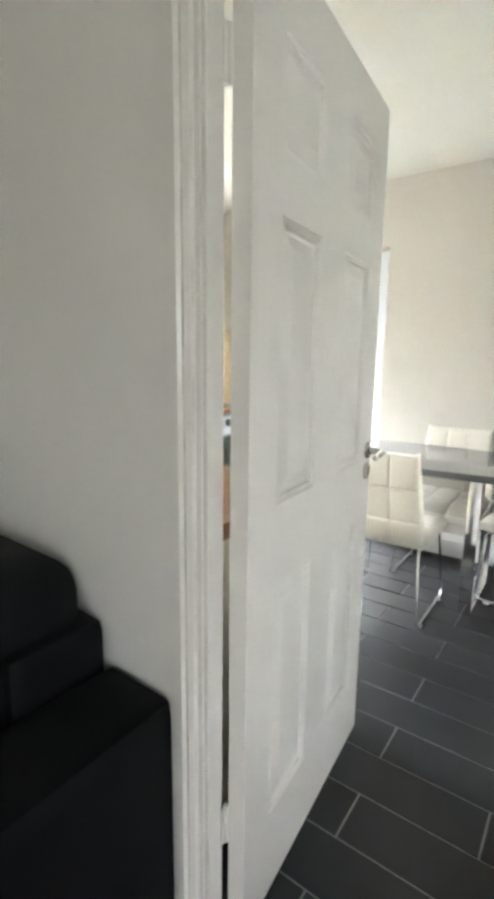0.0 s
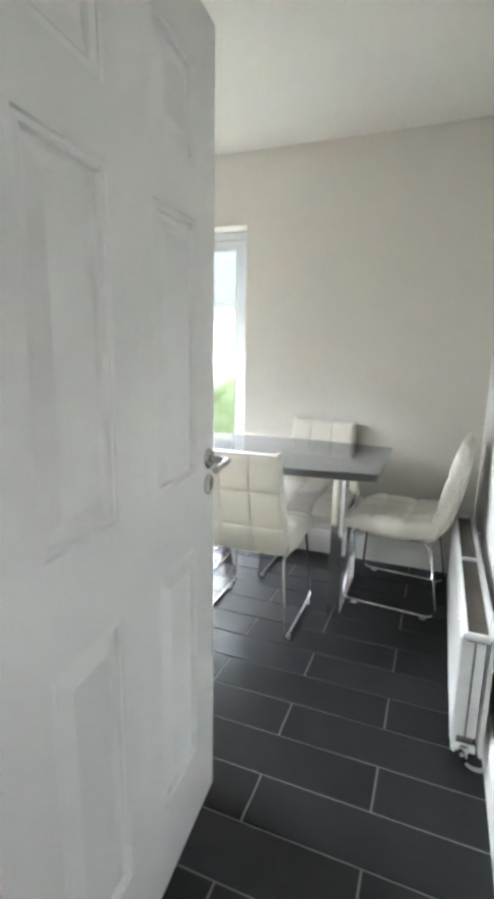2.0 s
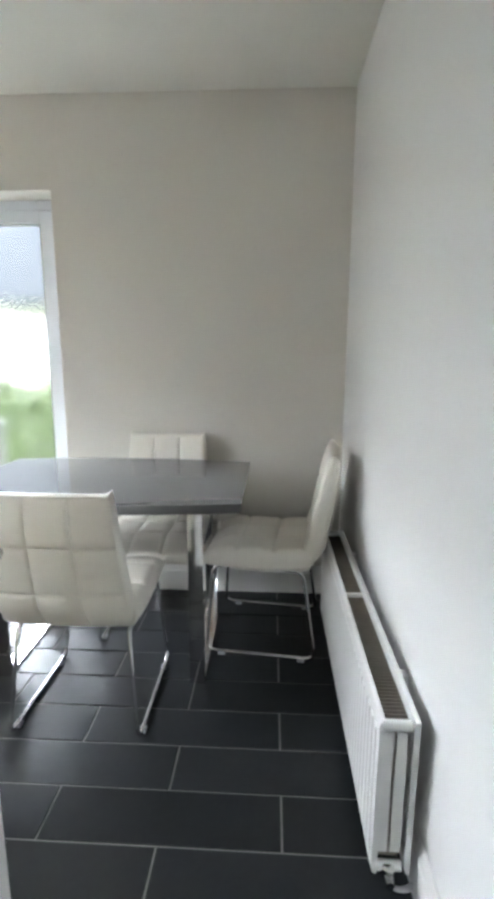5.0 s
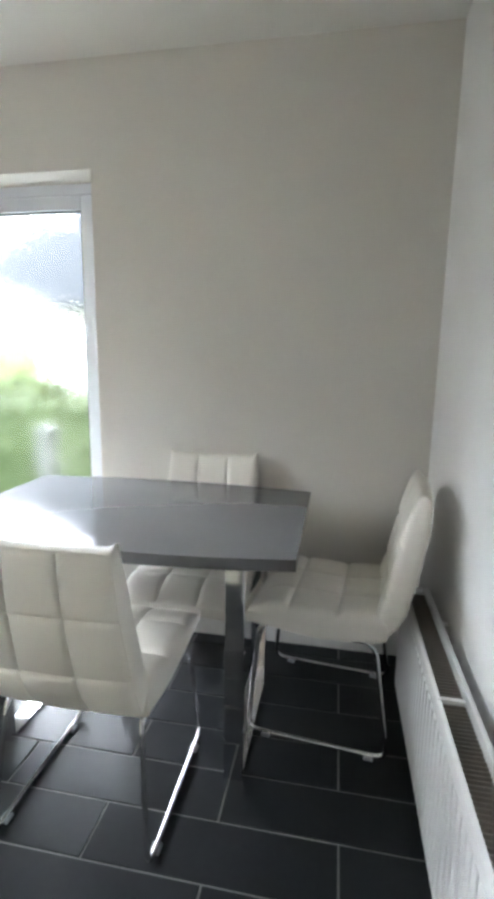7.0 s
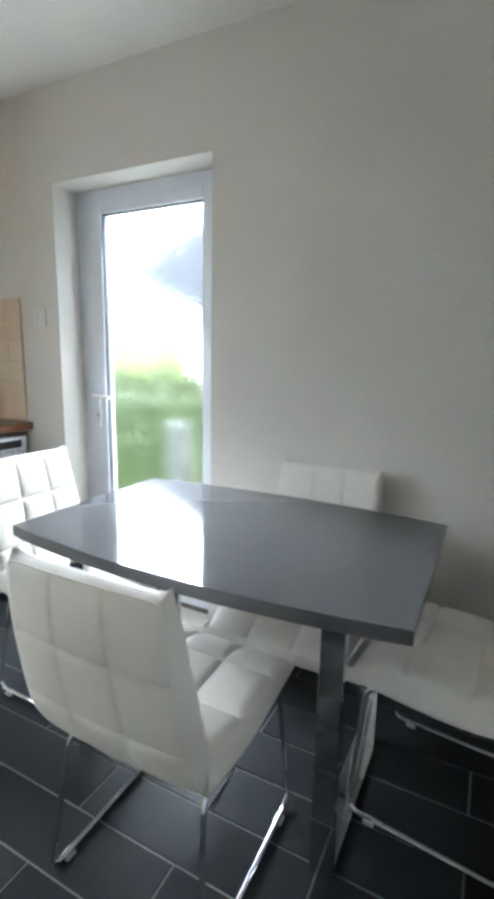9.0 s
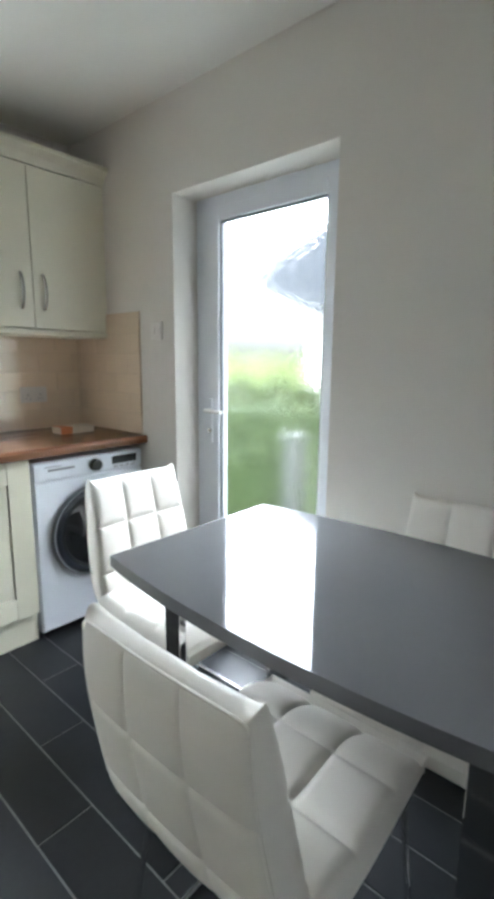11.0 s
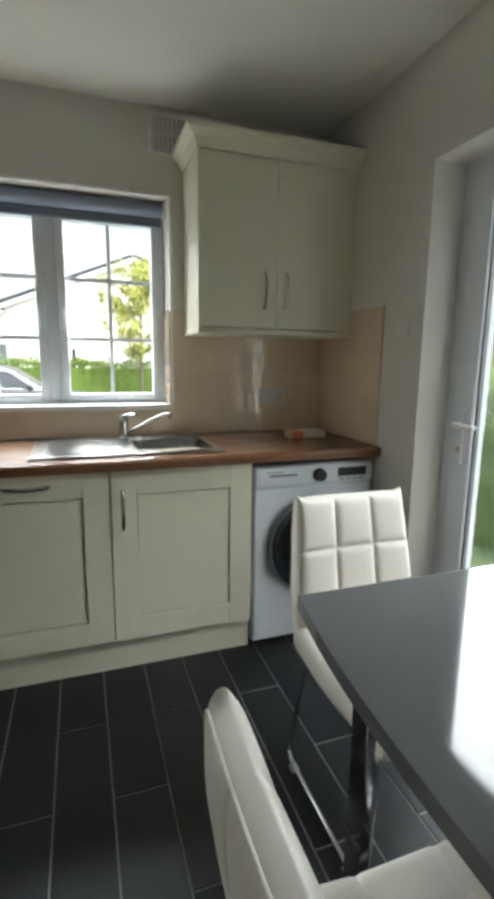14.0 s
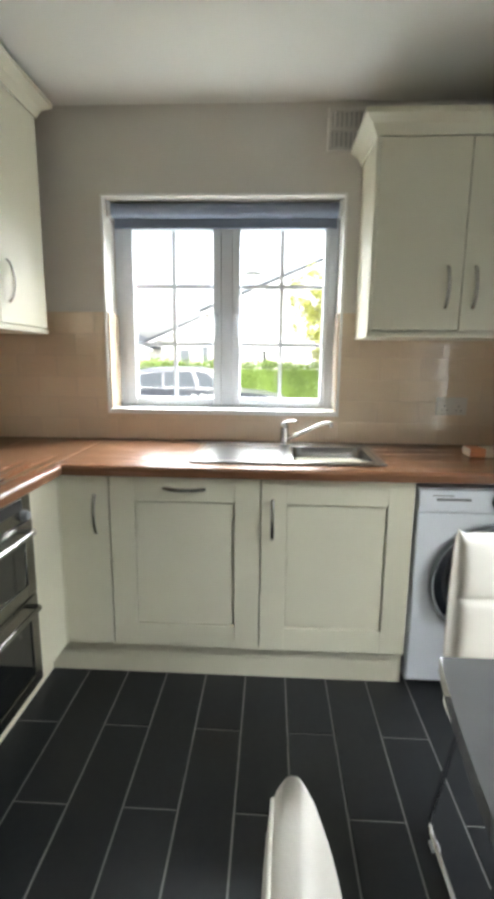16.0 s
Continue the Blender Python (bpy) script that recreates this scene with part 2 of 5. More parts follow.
m_grill = material("dusty_grey_convector", (0.34, 0.31, 0.265), 0.65, 0.1, (0.17, 0.155, 0.135), 18, 0.9, 0.2, 80)
m_appliance = material("white_appliance_enamel", (0.76, 0.79, 0.84), 0.26, 0, (0.74, 0.77, 0.82), 4, 0.6)
m_black = material("black_plastic", (0.014, 0.015, 0.017), 0.28, 0, (0.02, 0.02, 0.022), 12, 0.7)
m_grey = material("grey_plastic", (0.20, 0.21, 0.225), 0.35, 0, (0.17, 0.18, 0.19), 9, 0.7)
m_darkglass = material("dark_oven_glass", (0.010, 0.011, 0.012), 0.05, 0, (0.014, 0.014, 0.015), 6, 0.6, 0, 10, 0.01, 0.6)
m_sofa = material("black_leather", (0.0035, 0.004, 0.005), 0.55, 0, (0.007, 0.0075, 0.009), 6, 0.8, 0.30, 150, 0.07, gloss=0.10)
m_blind = material("grey_blind_fabric", (0.25, 0.285, 0.36), 0.75, 0, (0.21, 0.245, 0.32), 30, 0.8, 0.2, 300)
m_orange = material("orange_wrapping", (0.62, 0.24, 0.09), 0.45, 0, (0.55, 0.20, 0.07), 14, 0.8)
m_packet = material("cream_wrapping", (0.72, 0.66, 0.54), 0.5, 0, (0.67, 0.60, 0.48), 16, 0.8, 0.1, 90)
m_socket = material("white_switch_plastic", (0.80, 0.79, 0.76), 0.3, 0, (0.78, 0.77, 0.74), 6, 0.5)
m_socket_plate = material("cream_socket_plastic", (0.62, 0.585, 0.53), 0.3, 0, (0.59, 0.555, 0.50), 6, 0.5)
m_carpet = material("beige_carpet", (0.34, 0.30, 0.25), 0.95, 0, (0.28, 0.245, 0.20), 20, 0.9, 0.6, 300)
m_ventback = material("grey_vent_backing", (0.50, 0.49, 0.46), 0.6, 0, (0.45, 0.44, 0.41), 9, 0.7)
m_vent = material("off_white_vent_plastic", (0.70, 0.675, 0.625), 0.45, 0, (0.67, 0.645, 0.595), 6, 0.6)
m_farglass = material("far_window_glass", (0.16, 0.18, 0.20), 0.1, 0, (0.20, 0.22, 0.24), 2, 0.7)
m_glass = glass("clear_glass")
m_hammered = glass("hammered_glass", (1, 1, 1), 0.004, 0.30, 62.0, 1.40)
m_doorglass = glass("washer_door_glass", (0.10, 0.12, 0.14), 0.02)
# outdoors
m_grass = material("lawn_grass", (0.034, 0.055, 0.02), 0.9, 0, (0.05, 0.075, 0.028), 3, 0.9, 0.6, 80)
m_hedge = material("hedge_leaves", (0.028, 0.050, 0.013), 0.7, 0, (0.060, 0.088, 0.023), 2.5, 0.9, 0.0, 80, 0, 0, (1, 1, 1))
m_hedge_road = material("bright_hedge_leaves", (0.085, 0.145, 0.016), 0.6, 0, (0.155, 0.225, 0.028), 2.5, 0.9)
m_shrub = material("pale_shrub_leaves", (0.16, 0.21, 0.065), 0.7, 0, (0.22, 0.27, 0.09), 2.0, 0.9)
m_treeleaf = material("spring_tree_leaves", (0.28, 0.30, 0.06), 0.6, 0, (0.40, 0.40, 0.10), 3, 0.9)
m_bark = material("grey_bark", (0.16, 0.13, 0.10), 0.9, 0, (0.10, 0.08, 0.06), 9, 0.9, 0.5, 60, 0, 0, (4, 4, 1))
m_render = material("white_house_render", (0.68, 0.66, 0.61), 0.85, 0, (0.64, 0.62, 0.57), 1.2, 0.8, 0.2, 40)
m_roof = material("slate_roof", (0.042, 0.048, 0.056), 0.8, 0, (0.033, 0.037, 0.043), 3, 0.9, 0.3, 20)
m_asphalt = material("road_asphalt", (0.055, 0.055, 0.055), 0.85, 0, (0.045, 0.045, 0.045), 6, 0.9, 0.4, 120)
m_carpaint = material("black_car_paint", (0.008, 0.010, 0.016), 0.28, 0, (0.010, 0.012, 0.019), 3, 0.5, 0, 10, 0, 0.3)
m_carglass = material("tinted_car_glass", (0.03, 0.035, 0.04), 0.16, 0, (0.035, 0.04, 0.045), 3, 0.5, 0, 10, 0, 0.0, gloss=0.4)
m_rubber = material("tyre_rubber", (0.018, 0.018, 0.018), 0.75, 0, (0.025, 0.025, 0.025), 12, 0.8)
m_red = material("red_tail_lens", (0.45, 0.02, 0.02), 0.15, 0, (0.40, 0.015, 0.015), 9, 0.5)
m_lamp_post = material("grey_lamp_paint", (0.24, 0.25, 0.26), 0.5, 0, (0.20, 0.21, 0.22), 6, 0.7)
m_slatebin = material("pale_grey_plastic", (0.45, 0.47, 0.49), 0.5, 0, (0.40, 0.42, 0.44), 6, 0.7)


# ---- structure ----
NORTH, WEST, SOUTH, EAST, HIGH = 4.008, -3.14, 1.385, 0.035, 2.450
THIN = 0.060   # thickness of the partition


def wall(name, boxes, mat, label):
    bm = bmesh.new()
    for b in boxes:
        box(*b, bm=bm)
    return tagged(part(name, bm, mat), label, "wall", kind="structure")


DX0, DX1, DZ1 = -2.268, -1.402, 2.038          # opening of the glass door
WY0, WY1, WZ0, WZ1 = 2.022, 3.159, 1.052, 2.061  # opening of the window
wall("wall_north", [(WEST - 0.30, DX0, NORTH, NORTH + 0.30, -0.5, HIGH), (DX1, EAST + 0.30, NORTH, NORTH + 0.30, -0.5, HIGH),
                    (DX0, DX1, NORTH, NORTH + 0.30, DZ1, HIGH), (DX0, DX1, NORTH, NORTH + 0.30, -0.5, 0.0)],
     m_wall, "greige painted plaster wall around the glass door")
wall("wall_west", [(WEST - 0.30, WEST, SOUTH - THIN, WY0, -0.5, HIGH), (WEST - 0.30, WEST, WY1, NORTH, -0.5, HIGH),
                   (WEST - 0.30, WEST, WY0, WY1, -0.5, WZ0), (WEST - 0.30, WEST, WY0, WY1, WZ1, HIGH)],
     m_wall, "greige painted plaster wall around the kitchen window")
wall("wall_east", [(EAST, EAST + 0.30, SOUTH, NORTH, -0.5, HIGH)], m_wall_white, "painted plaster wall behind the radiator, lightened for window light")
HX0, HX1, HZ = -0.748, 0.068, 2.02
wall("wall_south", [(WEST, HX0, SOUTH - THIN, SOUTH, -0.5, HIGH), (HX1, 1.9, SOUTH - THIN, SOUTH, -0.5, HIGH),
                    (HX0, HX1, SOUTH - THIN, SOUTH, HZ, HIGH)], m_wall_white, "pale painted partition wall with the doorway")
LS = -2.9
wall("wall_living_west", [(WEST - 0.30, WEST, LS - 0.2, SOUTH - THIN, -0.5, HIGH)], m_wall_white, "pale painted living room wall")
# The opening is unseen, added and sized to throw daylight onto the door leaf.
wall("wall_living_east", [(1.9, 2.1, LS - 0.2, -1.8, -0.5, HIGH), (1.9, 2.1, -0.2, SOUTH, -0.5, HIGH), (1.9, 2.1, -1.8, -0.2, -0.5, 0.85), (1.9, 2.1, -1.8, -0.2, 2.15, HIGH)],
     m_wall_white, "pale painted living room wall with an unseen opening added for light")
wall("wall_living_south", [(WEST, 1.9, LS - 0.2, LS, -0.5, HIGH)], m_wall_white, "pale painted living room wall")
tagged(part("ceiling", box(WEST - 0.3, 2.1, LS - 0.2, NORTH + 0.3, HIGH, HIGH + 0.2), m_ceiling), "matt white plaster ceiling", "ceiling", kind="structure")
tagged(part("roof_cover", box(WEST - 0.6, 2.4, LS - 0.5, NORTH + 0.6, HIGH + 0.2, HIGH + 0.32), m_roof), "grey roof over the rooms", "roof", kind="structure")
floor = tagged(part("floor", box(WEST, EAST, SOUTH - 0.04, NORTH, -0.5, -0.003), m_grout), "black slate-look tiles laid in half bond with pale grout", "floor", kind="structure")
tagged(part("floor_living", box(WEST, 1.9, LS, SOUTH - 0.04, -0.5, -0.004), m_carpet), "beige carpet of the living room", "floor", kind="structure")


def skirting(name, axis, a, b, wall_at, out):
    d = 0.016 * out
    prof = [(wall_at, 0.0), (wall_at + d, 0.0), (wall_at + d, 0.112), (wall_at + d * 0.8, 0.118), (wall_at + d * 0.72, 0.130),
            (wall_at + d * 0.45, 0.142), (wall_at + d * 0.35, 0.150), (wall_at, 0.152)]
    return tagged(part(name, extrude(prof, axis, a, b), m_gloss), "white gloss moulded skirting board", "baseboard", kind="structure")


skirting("baseboard", "x", DX1, EAST - 0.017, NORTH, -1)
skirting("baseboard", "y", SOUTH + 0.02, NORTH, EAST, -1)
skirting("baseboard", "x", WEST + 0.62, DX0, NORTH, -1)


# doorway lining and architraves
def doorway():
    d = thing("door_frame", (HX0, SOUTH - 0.04, 0), 0, "white gloss door lining with moulded architrave", "door frame", kind="structure")
    y0, y1 = SOUTH - THIN, SOUTH
    part("jamb", box(HX0, HX0 + 0.025, y0, y1 + 0.002, 0, HZ, 0.002), m_gloss, d)
    part("jamb", box(HX1 - 0.025, HX1, y0, y1 + 0.002, 0, HZ, 0.002), m_gloss, d)
    part("head", box(HX0 + 0.025, HX1 - 0.025, y0, y1 + 0.002, HZ - 0.025, HZ), m_gloss, d)
    part("door_stop", box(HX0 + 0.025, HX0 + 0.037, y0 + 0.002, y1 - 0.043, 0, HZ - 0.025, 0.002), m_gloss, d)
    part("door_stop", box(HX1 - 0.037, HX1 - 0.025, y0 + 0.002, y1 - 0.043, 0, HZ - 0.025, 0.002), m_gloss, d)
    for face, s in ((y0, -1), (y1, 1)):
        def prof(x, sx):
            return [(x, face), (x, face + s * 0.010), (x - sx * 0.010, face + s * 0.016), (x - sx * 0.019, face + s * 0.012), (x - sx * 0.025, face + s * 0.018),
                    (x - sx * 0.043, face + s * 0.018), (x - sx * 0.048, face + s * 0.012), (x - sx * 0.048, face)]
        part("architrave", extrude(prof(HX0 + 0.012, 1), "z", 0, HZ + 0.04), m_gloss, d)
        if s < 0:
            part("architrave", extrude(prof(HX1 - 0.012, -1), "z", 0, HZ + 0.04), m_gloss, d)
        part("architrave", box(HX0 + 0.012, HX1 - 0.012, face, face + s * 0.017, HZ - 0.012, HZ + 0.04, 0.004), m_gloss, d)
    for z in (0.29, 1.76):
        h = part("hinge", box(HX0 + 0.0255, HX0 + 0.0275, y1 - 0.004, y1 + 0.024, z - 0.045, z + 0.045), m_gloss, d, "painted butt hinge")
        part("knuckle", cylinder((HX0 + 0.026, y1 + 0.012, z - 0.045), (HX0 + 0.026, y1 + 0.012, z + 0.045), 0.006), m_gloss, h)


doorway()


def panel_face(bm, x, s, y0, y1, z0, z1):
    """One moulded panel of a pressed door on the face at x, looking along s."""
    def ring(i, d):
        return [bm.verts.new((x + s * d, y, z)) for y, z in ((y0 + i, z0 + i), (y1 - i, z0 + i), (y1 - i, z1 - i), (y0 + i, z1 - i))]
    rings = [ring(0.0, 0.0), ring(0.003, -0.0040), ring(0.006, -0.0040), ring(0.014, -0.0010), ring(0.018, -0.0095), ring(0.026, -0.0100), ring(0.050, -0.0010)]
    for a, b in zip(rings, rings[1:]):
        for k in range(4):
            bm.faces.new((a[k], a[(k + 1) % 4], b[(k + 1) % 4], b[k]))
    bm.faces.new(rings[-1])


def door_leaf():
    x0, x1, y0, y1, z0, z1 = -0.040, 0.0, 0.0, 0.762, 0.010, 1.978
    d = thing("door_1", (0, 0, 0), 0, "white six-panel door standing open", "door", kind="structure")
    cols = [(0.112, 0.306), (0.452, 0.646)]
    rows = [(0.232, 0.810), (0.985, 1.545), (1.650, 1.846)]
    ys = [y0] + [v for c in cols for v in c] + [y1]
    zs = [z0] + [v for r in rows for v in r] + [z1]
    bm = bmesh.new()
    for x, s in ((x1, 1), (x0, -1)):
        for i in range(5):
            for j in range(7):
                if i % 2 and j % 2:
                    panel_face(bm, x, s, ys[i], ys[i + 1], zs[j], zs[j + 1])
                else:
                    bm.faces.new([bm.verts.new((x, y, z)) for y, z in ((ys[i], zs[j]), (ys[i + 1], zs[j]), (ys[i + 1], zs[j + 1]), (ys[i], zs[j + 1]))])
    for a, b in (((y0, z0), (y1, z0)), ((y1, z0), (y1, z1)), ((y1, z1), (y0, z1)), ((y0, z1), (y0, z0))):
        bm.faces.new([bm.verts.new(v) for v in ((x0, *a), (x1, *a), (x1, *b), (x0, *b))])
    bmesh.ops.remove_doubles(bm, verts=bm.verts, dist=1e-5)
    part("leaf", bm, m_gloss, d)
    yk, zk = y1 - 0.040, 1.010
    for x, s in ((x1, 1), (x0, -1)):
        h = part("door_handle", revolve([(0.0, 0), (0.026, 0.0), (0.026, s * 0.005), (0.023, s * 0.009), (0.010, s * 0.010), (0.009, s * 0.040), (0.0, s * 0.041)], (x, yk, zk), "x"), m_nickel, d, "satin nickel lever handle on a round rose", True)
        lev = fillet([(x + s * 0.030, yk, zk), (x + s * 0.054, yk, zk), (x + s * 0.056, yk - 0.045, zk - 0.001), (x + s * 0.052, yk - 0.085, zk - 0.007)], 0.02, 6)
        part("lever", sweep(lev, 0.0095, 0.008, 12), m_nickel, h, smooth=True)
        k = part("escutcheon", revolve([(0.0, 0), (0.026, 0), (0.026, s * 0.004), (0.021, s * 0.007), (0.0, s * 0.007)], (x, yk, zk - 0.066), "x"), m_nickel, d, "satin nickel round keyhole cover", True)
        part("keyhole", box(x + s * 0.0072, x + s * 0.008, yk - 0.004, yk + 0.004, zk - 0.080, zk - 0.056), m_black, k)
    part("latch_plate", box(x0 + 0.010, x1 - 0.010, y1, y1 + 0.0015, zk - 0.10, zk + 0.04), m_nickel, d)
    d.matrix_basis = pose(-0.677, 1.403, -0.004, 0, 0, 4.9)


door_leaf()


# glass back door
def glass_door():
    yf = NORTH + 0.147
    d = thing("door_2", ((DX0 + DX1) / 2, yf, 0), 0, "white plastic back door with hammered glass, closed", "door", kind="structure")
    gx0, gx1, gz0, gz1 = -2.110, -1.530, 0.28, 1.925
    a = 0.052
    part("outer_frame", box(DX0, DX0 + a, yf, yf + 0.07, 0.0, DZ1, 0.004), m_upvc, d)
    part("outer_frame", box(DX1 - a, DX1, yf, yf + 0.07, 0.0, DZ1, 0.004), m_upvc, d)
    part("outer_frame", box(DX0 + a, DX1 - a, yf, yf + 0.07, DZ1 - 0.05, DZ1, 0.004), m_upvc, d)
    part("threshold", box(DX0 + a, DX1 - a, yf, yf + 0.09, 0.0, 0.03, 0.004), m_steel, d)
    sx0, sx1, sz1 = DX0 + a + 0.003, DX1 - a - 0.003, DZ1 - 0.053
    leaf = part("stile", box(sx0, gx0, yf - 0.012, yf + 0.055, 0.034, sz1, 0.005), m_upvc, d)
    part("stile", box(gx1, sx1, yf - 0.012, yf + 0.055, 0.034, sz1, 0.005), m_upvc, d)
    part("rail", box(gx0, gx1, yf - 0.012, yf + 0.055, gz1, sz1, 0.005), m_upvc, d)
    part("rail", box(gx0, gx1, yf - 0.012, yf + 0.055, 0.034, gz0, 0.005), m_upvc, d)
    bead = bmesh.new()
    for b in ((gx0, gx0 + 0.009, gz0, gz1), (gx1 - 0.009, gx1, gz0, gz1), (gx0, gx1, gz0, gz0 + 0.009), (gx0, gx1, gz1 - 0.009, gz1)):
        box(b[0], b[1], yf + 0.0, yf + 0.018, b[2], b[3], 0.001, bead)
    part("gasket", bead, m_grey, d, "dark rubber glazing gasket")
    p = part("pane", box(gx0 + 0.002, gx1 - 0.002, yf + 0.020, yf + 0.026, gz0, gz1), m_hammered, d, "hammered obscure glass pane")
    p.visible_shadow = False
    hx, hz = -2.160, 1.054
    h = part("door_handle", box(hx - 0.015, hx + 0.015, yf - 0.022, yf - 0.012, hz - 0.16, hz + 0.06, 0.005), m_upvc, d, "white lever handle on a long plate")
    part("lever", sweep(fillet([(hx, yf - 0.02, hz), (hx, yf - 0.062, hz), (hx + 0.115, yf - 0.062, hz)], 0.015), 0.011, 0.009, 12), m_gloss, h, smooth=True)
    part("lock_cylinder", cylinder((hx, yf - 0.012, hz - 0.10), (hx, yf - 0.030, hz - 0.10), 0.012, bevel=0.002), m_nickel, h, smooth=True)


glass_door()


# kitchen window
def window():
    xf = WEST - 0.16
    w = thing("window_1", (xf, (WY0 + WY1) / 2, WZ0), 0, "white plastic double casement window with glazing bars", "window", kind="structure")
    a = 0.045
    part("window_frame", box(xf - 0.07, xf, WY0, WY0 + a, WZ0, WZ1, 0.004), m_upvc, w)
    part("window_frame", box(xf - 0.07, xf, WY1 - a, WY1, WZ0, WZ1, 0.004), m_upvc, w)
    part("window_frame", box(xf - 0.07, xf, WY0 + a, WY1 - a, WZ1 - 0.05, WZ1, 0.004), m_upvc, w)
    part("window_frame", box(xf - 0.07, xf, WY0 + a, WY1 - a, WZ0, WZ0 + 0.02, 0.004), m_upvc, w)
    mid = 2.599
    part("mullion", box(xf - 0.07, xf + 0.001, mid - 0.028, mid + 0.028, WZ0 + 0.02, WZ1 - 0.05, 0.004), m_upvc, w)
    for y0, y1, gy0, gy1, side in ((WY0 + a, mid - 0.028, 2.119, 2.528, 1), (mid + 0.028, WY1 - a, 2.669, 3.089, -1)):
        z0, z1, gz0, gz1 = WZ0 + 0.022, WZ1 - 0.052, 1.112, 1.952
        bm = bmesh.new()
        for b in ((y0, gy0, z0, z1), (gy1, y1, z0, z1), (gy0, gy1, z0, gz0), (gy0, gy1, gz1, z1)):
            box(xf - 0.05, xf + 0.012, b[0] + 0.0015, b[1] - 0.0015, b[2], b[3], 0.004, bm)
        s = part("sash", bm, m_upvc, w)
        gm = (gy0 + gy1) / 2
        zb = (1.391, 1.683)
        for y in (gm,):
            part("glazing_bar", box(xf - 0.034, xf - 0.018, y - 0.009, y + 0.009, gz0, gz1), m_upvc, s)
        for z in zb:
            for ya, yb in ((gy0, gm - 0.009), (gm + 0.009, gy1)):
                part("glazing_bar", box(xf - 0.034, xf - 0.018, ya, yb, z - 0.009, z + 0.009), m_upvc, s)
        p = part("pane", box(xf - 0.030, xf - 0.024, gy0 - 0.004, gy1 + 0.004, gz0 - 0.004, gz1 + 0.004), m_glass, s)
        p.visible_shadow = False
        yh = (gy1 + y1) / 2 if side > 0 else (gy0 + y0) / 2
        h = part("window_handle", box(xf + 0.012, xf + 0.020, yh - 0.012, yh + 0.012, 1.467, 1.547, 0.004), m_upvc, s, "white espagnolette handle")
        part("lever", sweep(fillet([(xf + 0.018, yh, 1.532), (xf + 0.045, yh, 1.532), (xf + 0.045, yh, 1.427)], 0.012), 0.009, 0.007, 10), m_upvc, w, smooth=True)
    part("window_sill", box(xf + 0.001, WEST + 0.012, WY0 + 0.001, WY1 - 0.001, WZ0 - 0.0, WZ0 + 0.012, 0.004), m_gloss, w, "white painted sill board")


window()


def edge_trim():
    t = thing("trim", (WEST, (WY0 + WY1) / 2, WZ0), 0, "white plastic corner trim round the window reveal", "trim", kind="structure")
    for b in ((WY0 - 0.012, WY0, WZ0 - 0.012, WZ1 + 0.012), (WY1, WY1 + 0.012, WZ0 - 0.012, WZ1 + 0.012), (WY0, WY1, WZ1, WZ1 + 0.012), (WY0, WY1, WZ0 - 0.012, WZ0)):
        part("trim_strip", box(WEST + 0.0005, WEST + 0.010, b[0], b[1], b[2], b[3], 0.003), m_gloss, t)


edge_trim()


# ---- kitchen fittings ----
def bow_handle(name, parent, p, q, out, depth=0.026):
    """A bowed bar handle from p to q, standing off along out."""
    p, q, out = Vector(p), Vector(q), Vector(out)
    pts = []
    for k in range(13):
        t = k / 12
        pts.append(p.lerp(q, t) + out * (0.004 + depth * math.sin(PI * t) ** 0.6))
    b = sweep(pts, 0.0078, 0.0050, 12, up=out)
    return part(name, b, m_nickel, parent, "satin nickel bowed handle", True)


def shaker_door(parent, axis, face, out, a0, a1, z0, z1, name="door", frame_w=0.098, flat=False):
    """A framed door. axis: the way along its width; face: its back plane; out: the side it looks to."""
    def b(u0, u1, d0, d1, w0, w1, bev, bm):
        lo, hi = sorted((face + out * d0, face + out * d1))
        if axis == "y":
            box(lo, hi, u0, u1, w0, w1, bev, bm)
        else:
            box(u0, u1, lo, hi, w0, w1, bev, bm)
    bm = bmesh.new()
    if flat:
        b(a0, a1, 0, 0.02, z0, z1, 0.002, bm)
        return part(name, bm, m_cream, parent)
    f = frame_w
    b(a0 + f, a1 - f, 0.002, 0.006, z0 + f, z1 - f, 0, bm)
    b(a0 + f + 0.004, a1 - f - 0.004, 0.006, 0.0135, z0 + f + 0.004, z1 - f - 0.004, 0.001, bm)
    d = part(name, bm, m_cream, parent)
    for piece, u0, u1, t, w0, w1 in (("stile", a0, a0 + f, 0.020, z0, z1), ("stile", a1 - f, a1, 0.020, z0, z1),
                                     ("rail", a0 + f, a1 - f, 0.0195, z0, z0 + f), ("rail", a0 + f, a1 - f, 0.0195, z1 - f, z1)):
        bm = bmesh.new()
        b(u0, u1, 0, t, w0, w1, 0.0015, bm)
        part(piece, bm, m_cream, d)
    return d


FB = -2.544   # back plane of the base doors on the window wall
def base_unit(y0, y1, label, handle, flat=False):
    u = thing("base_cabinet", ((WEST + FB) / 2, (y0 + y1) / 2, 0.138), 0, label, "cabinet", "cream base cabinets")
    part("body", box(WEST, FB - 0.012, y0, y1, 0.138, 0.866), m_cream, u)
    d = shaker_door(u, "y", FB, 1, y0 + 0.002, y1 - 0.002, 0.145, 0.863, flat=flat)
    bow_handle("handle", d, *handle, (1, 0, 0))


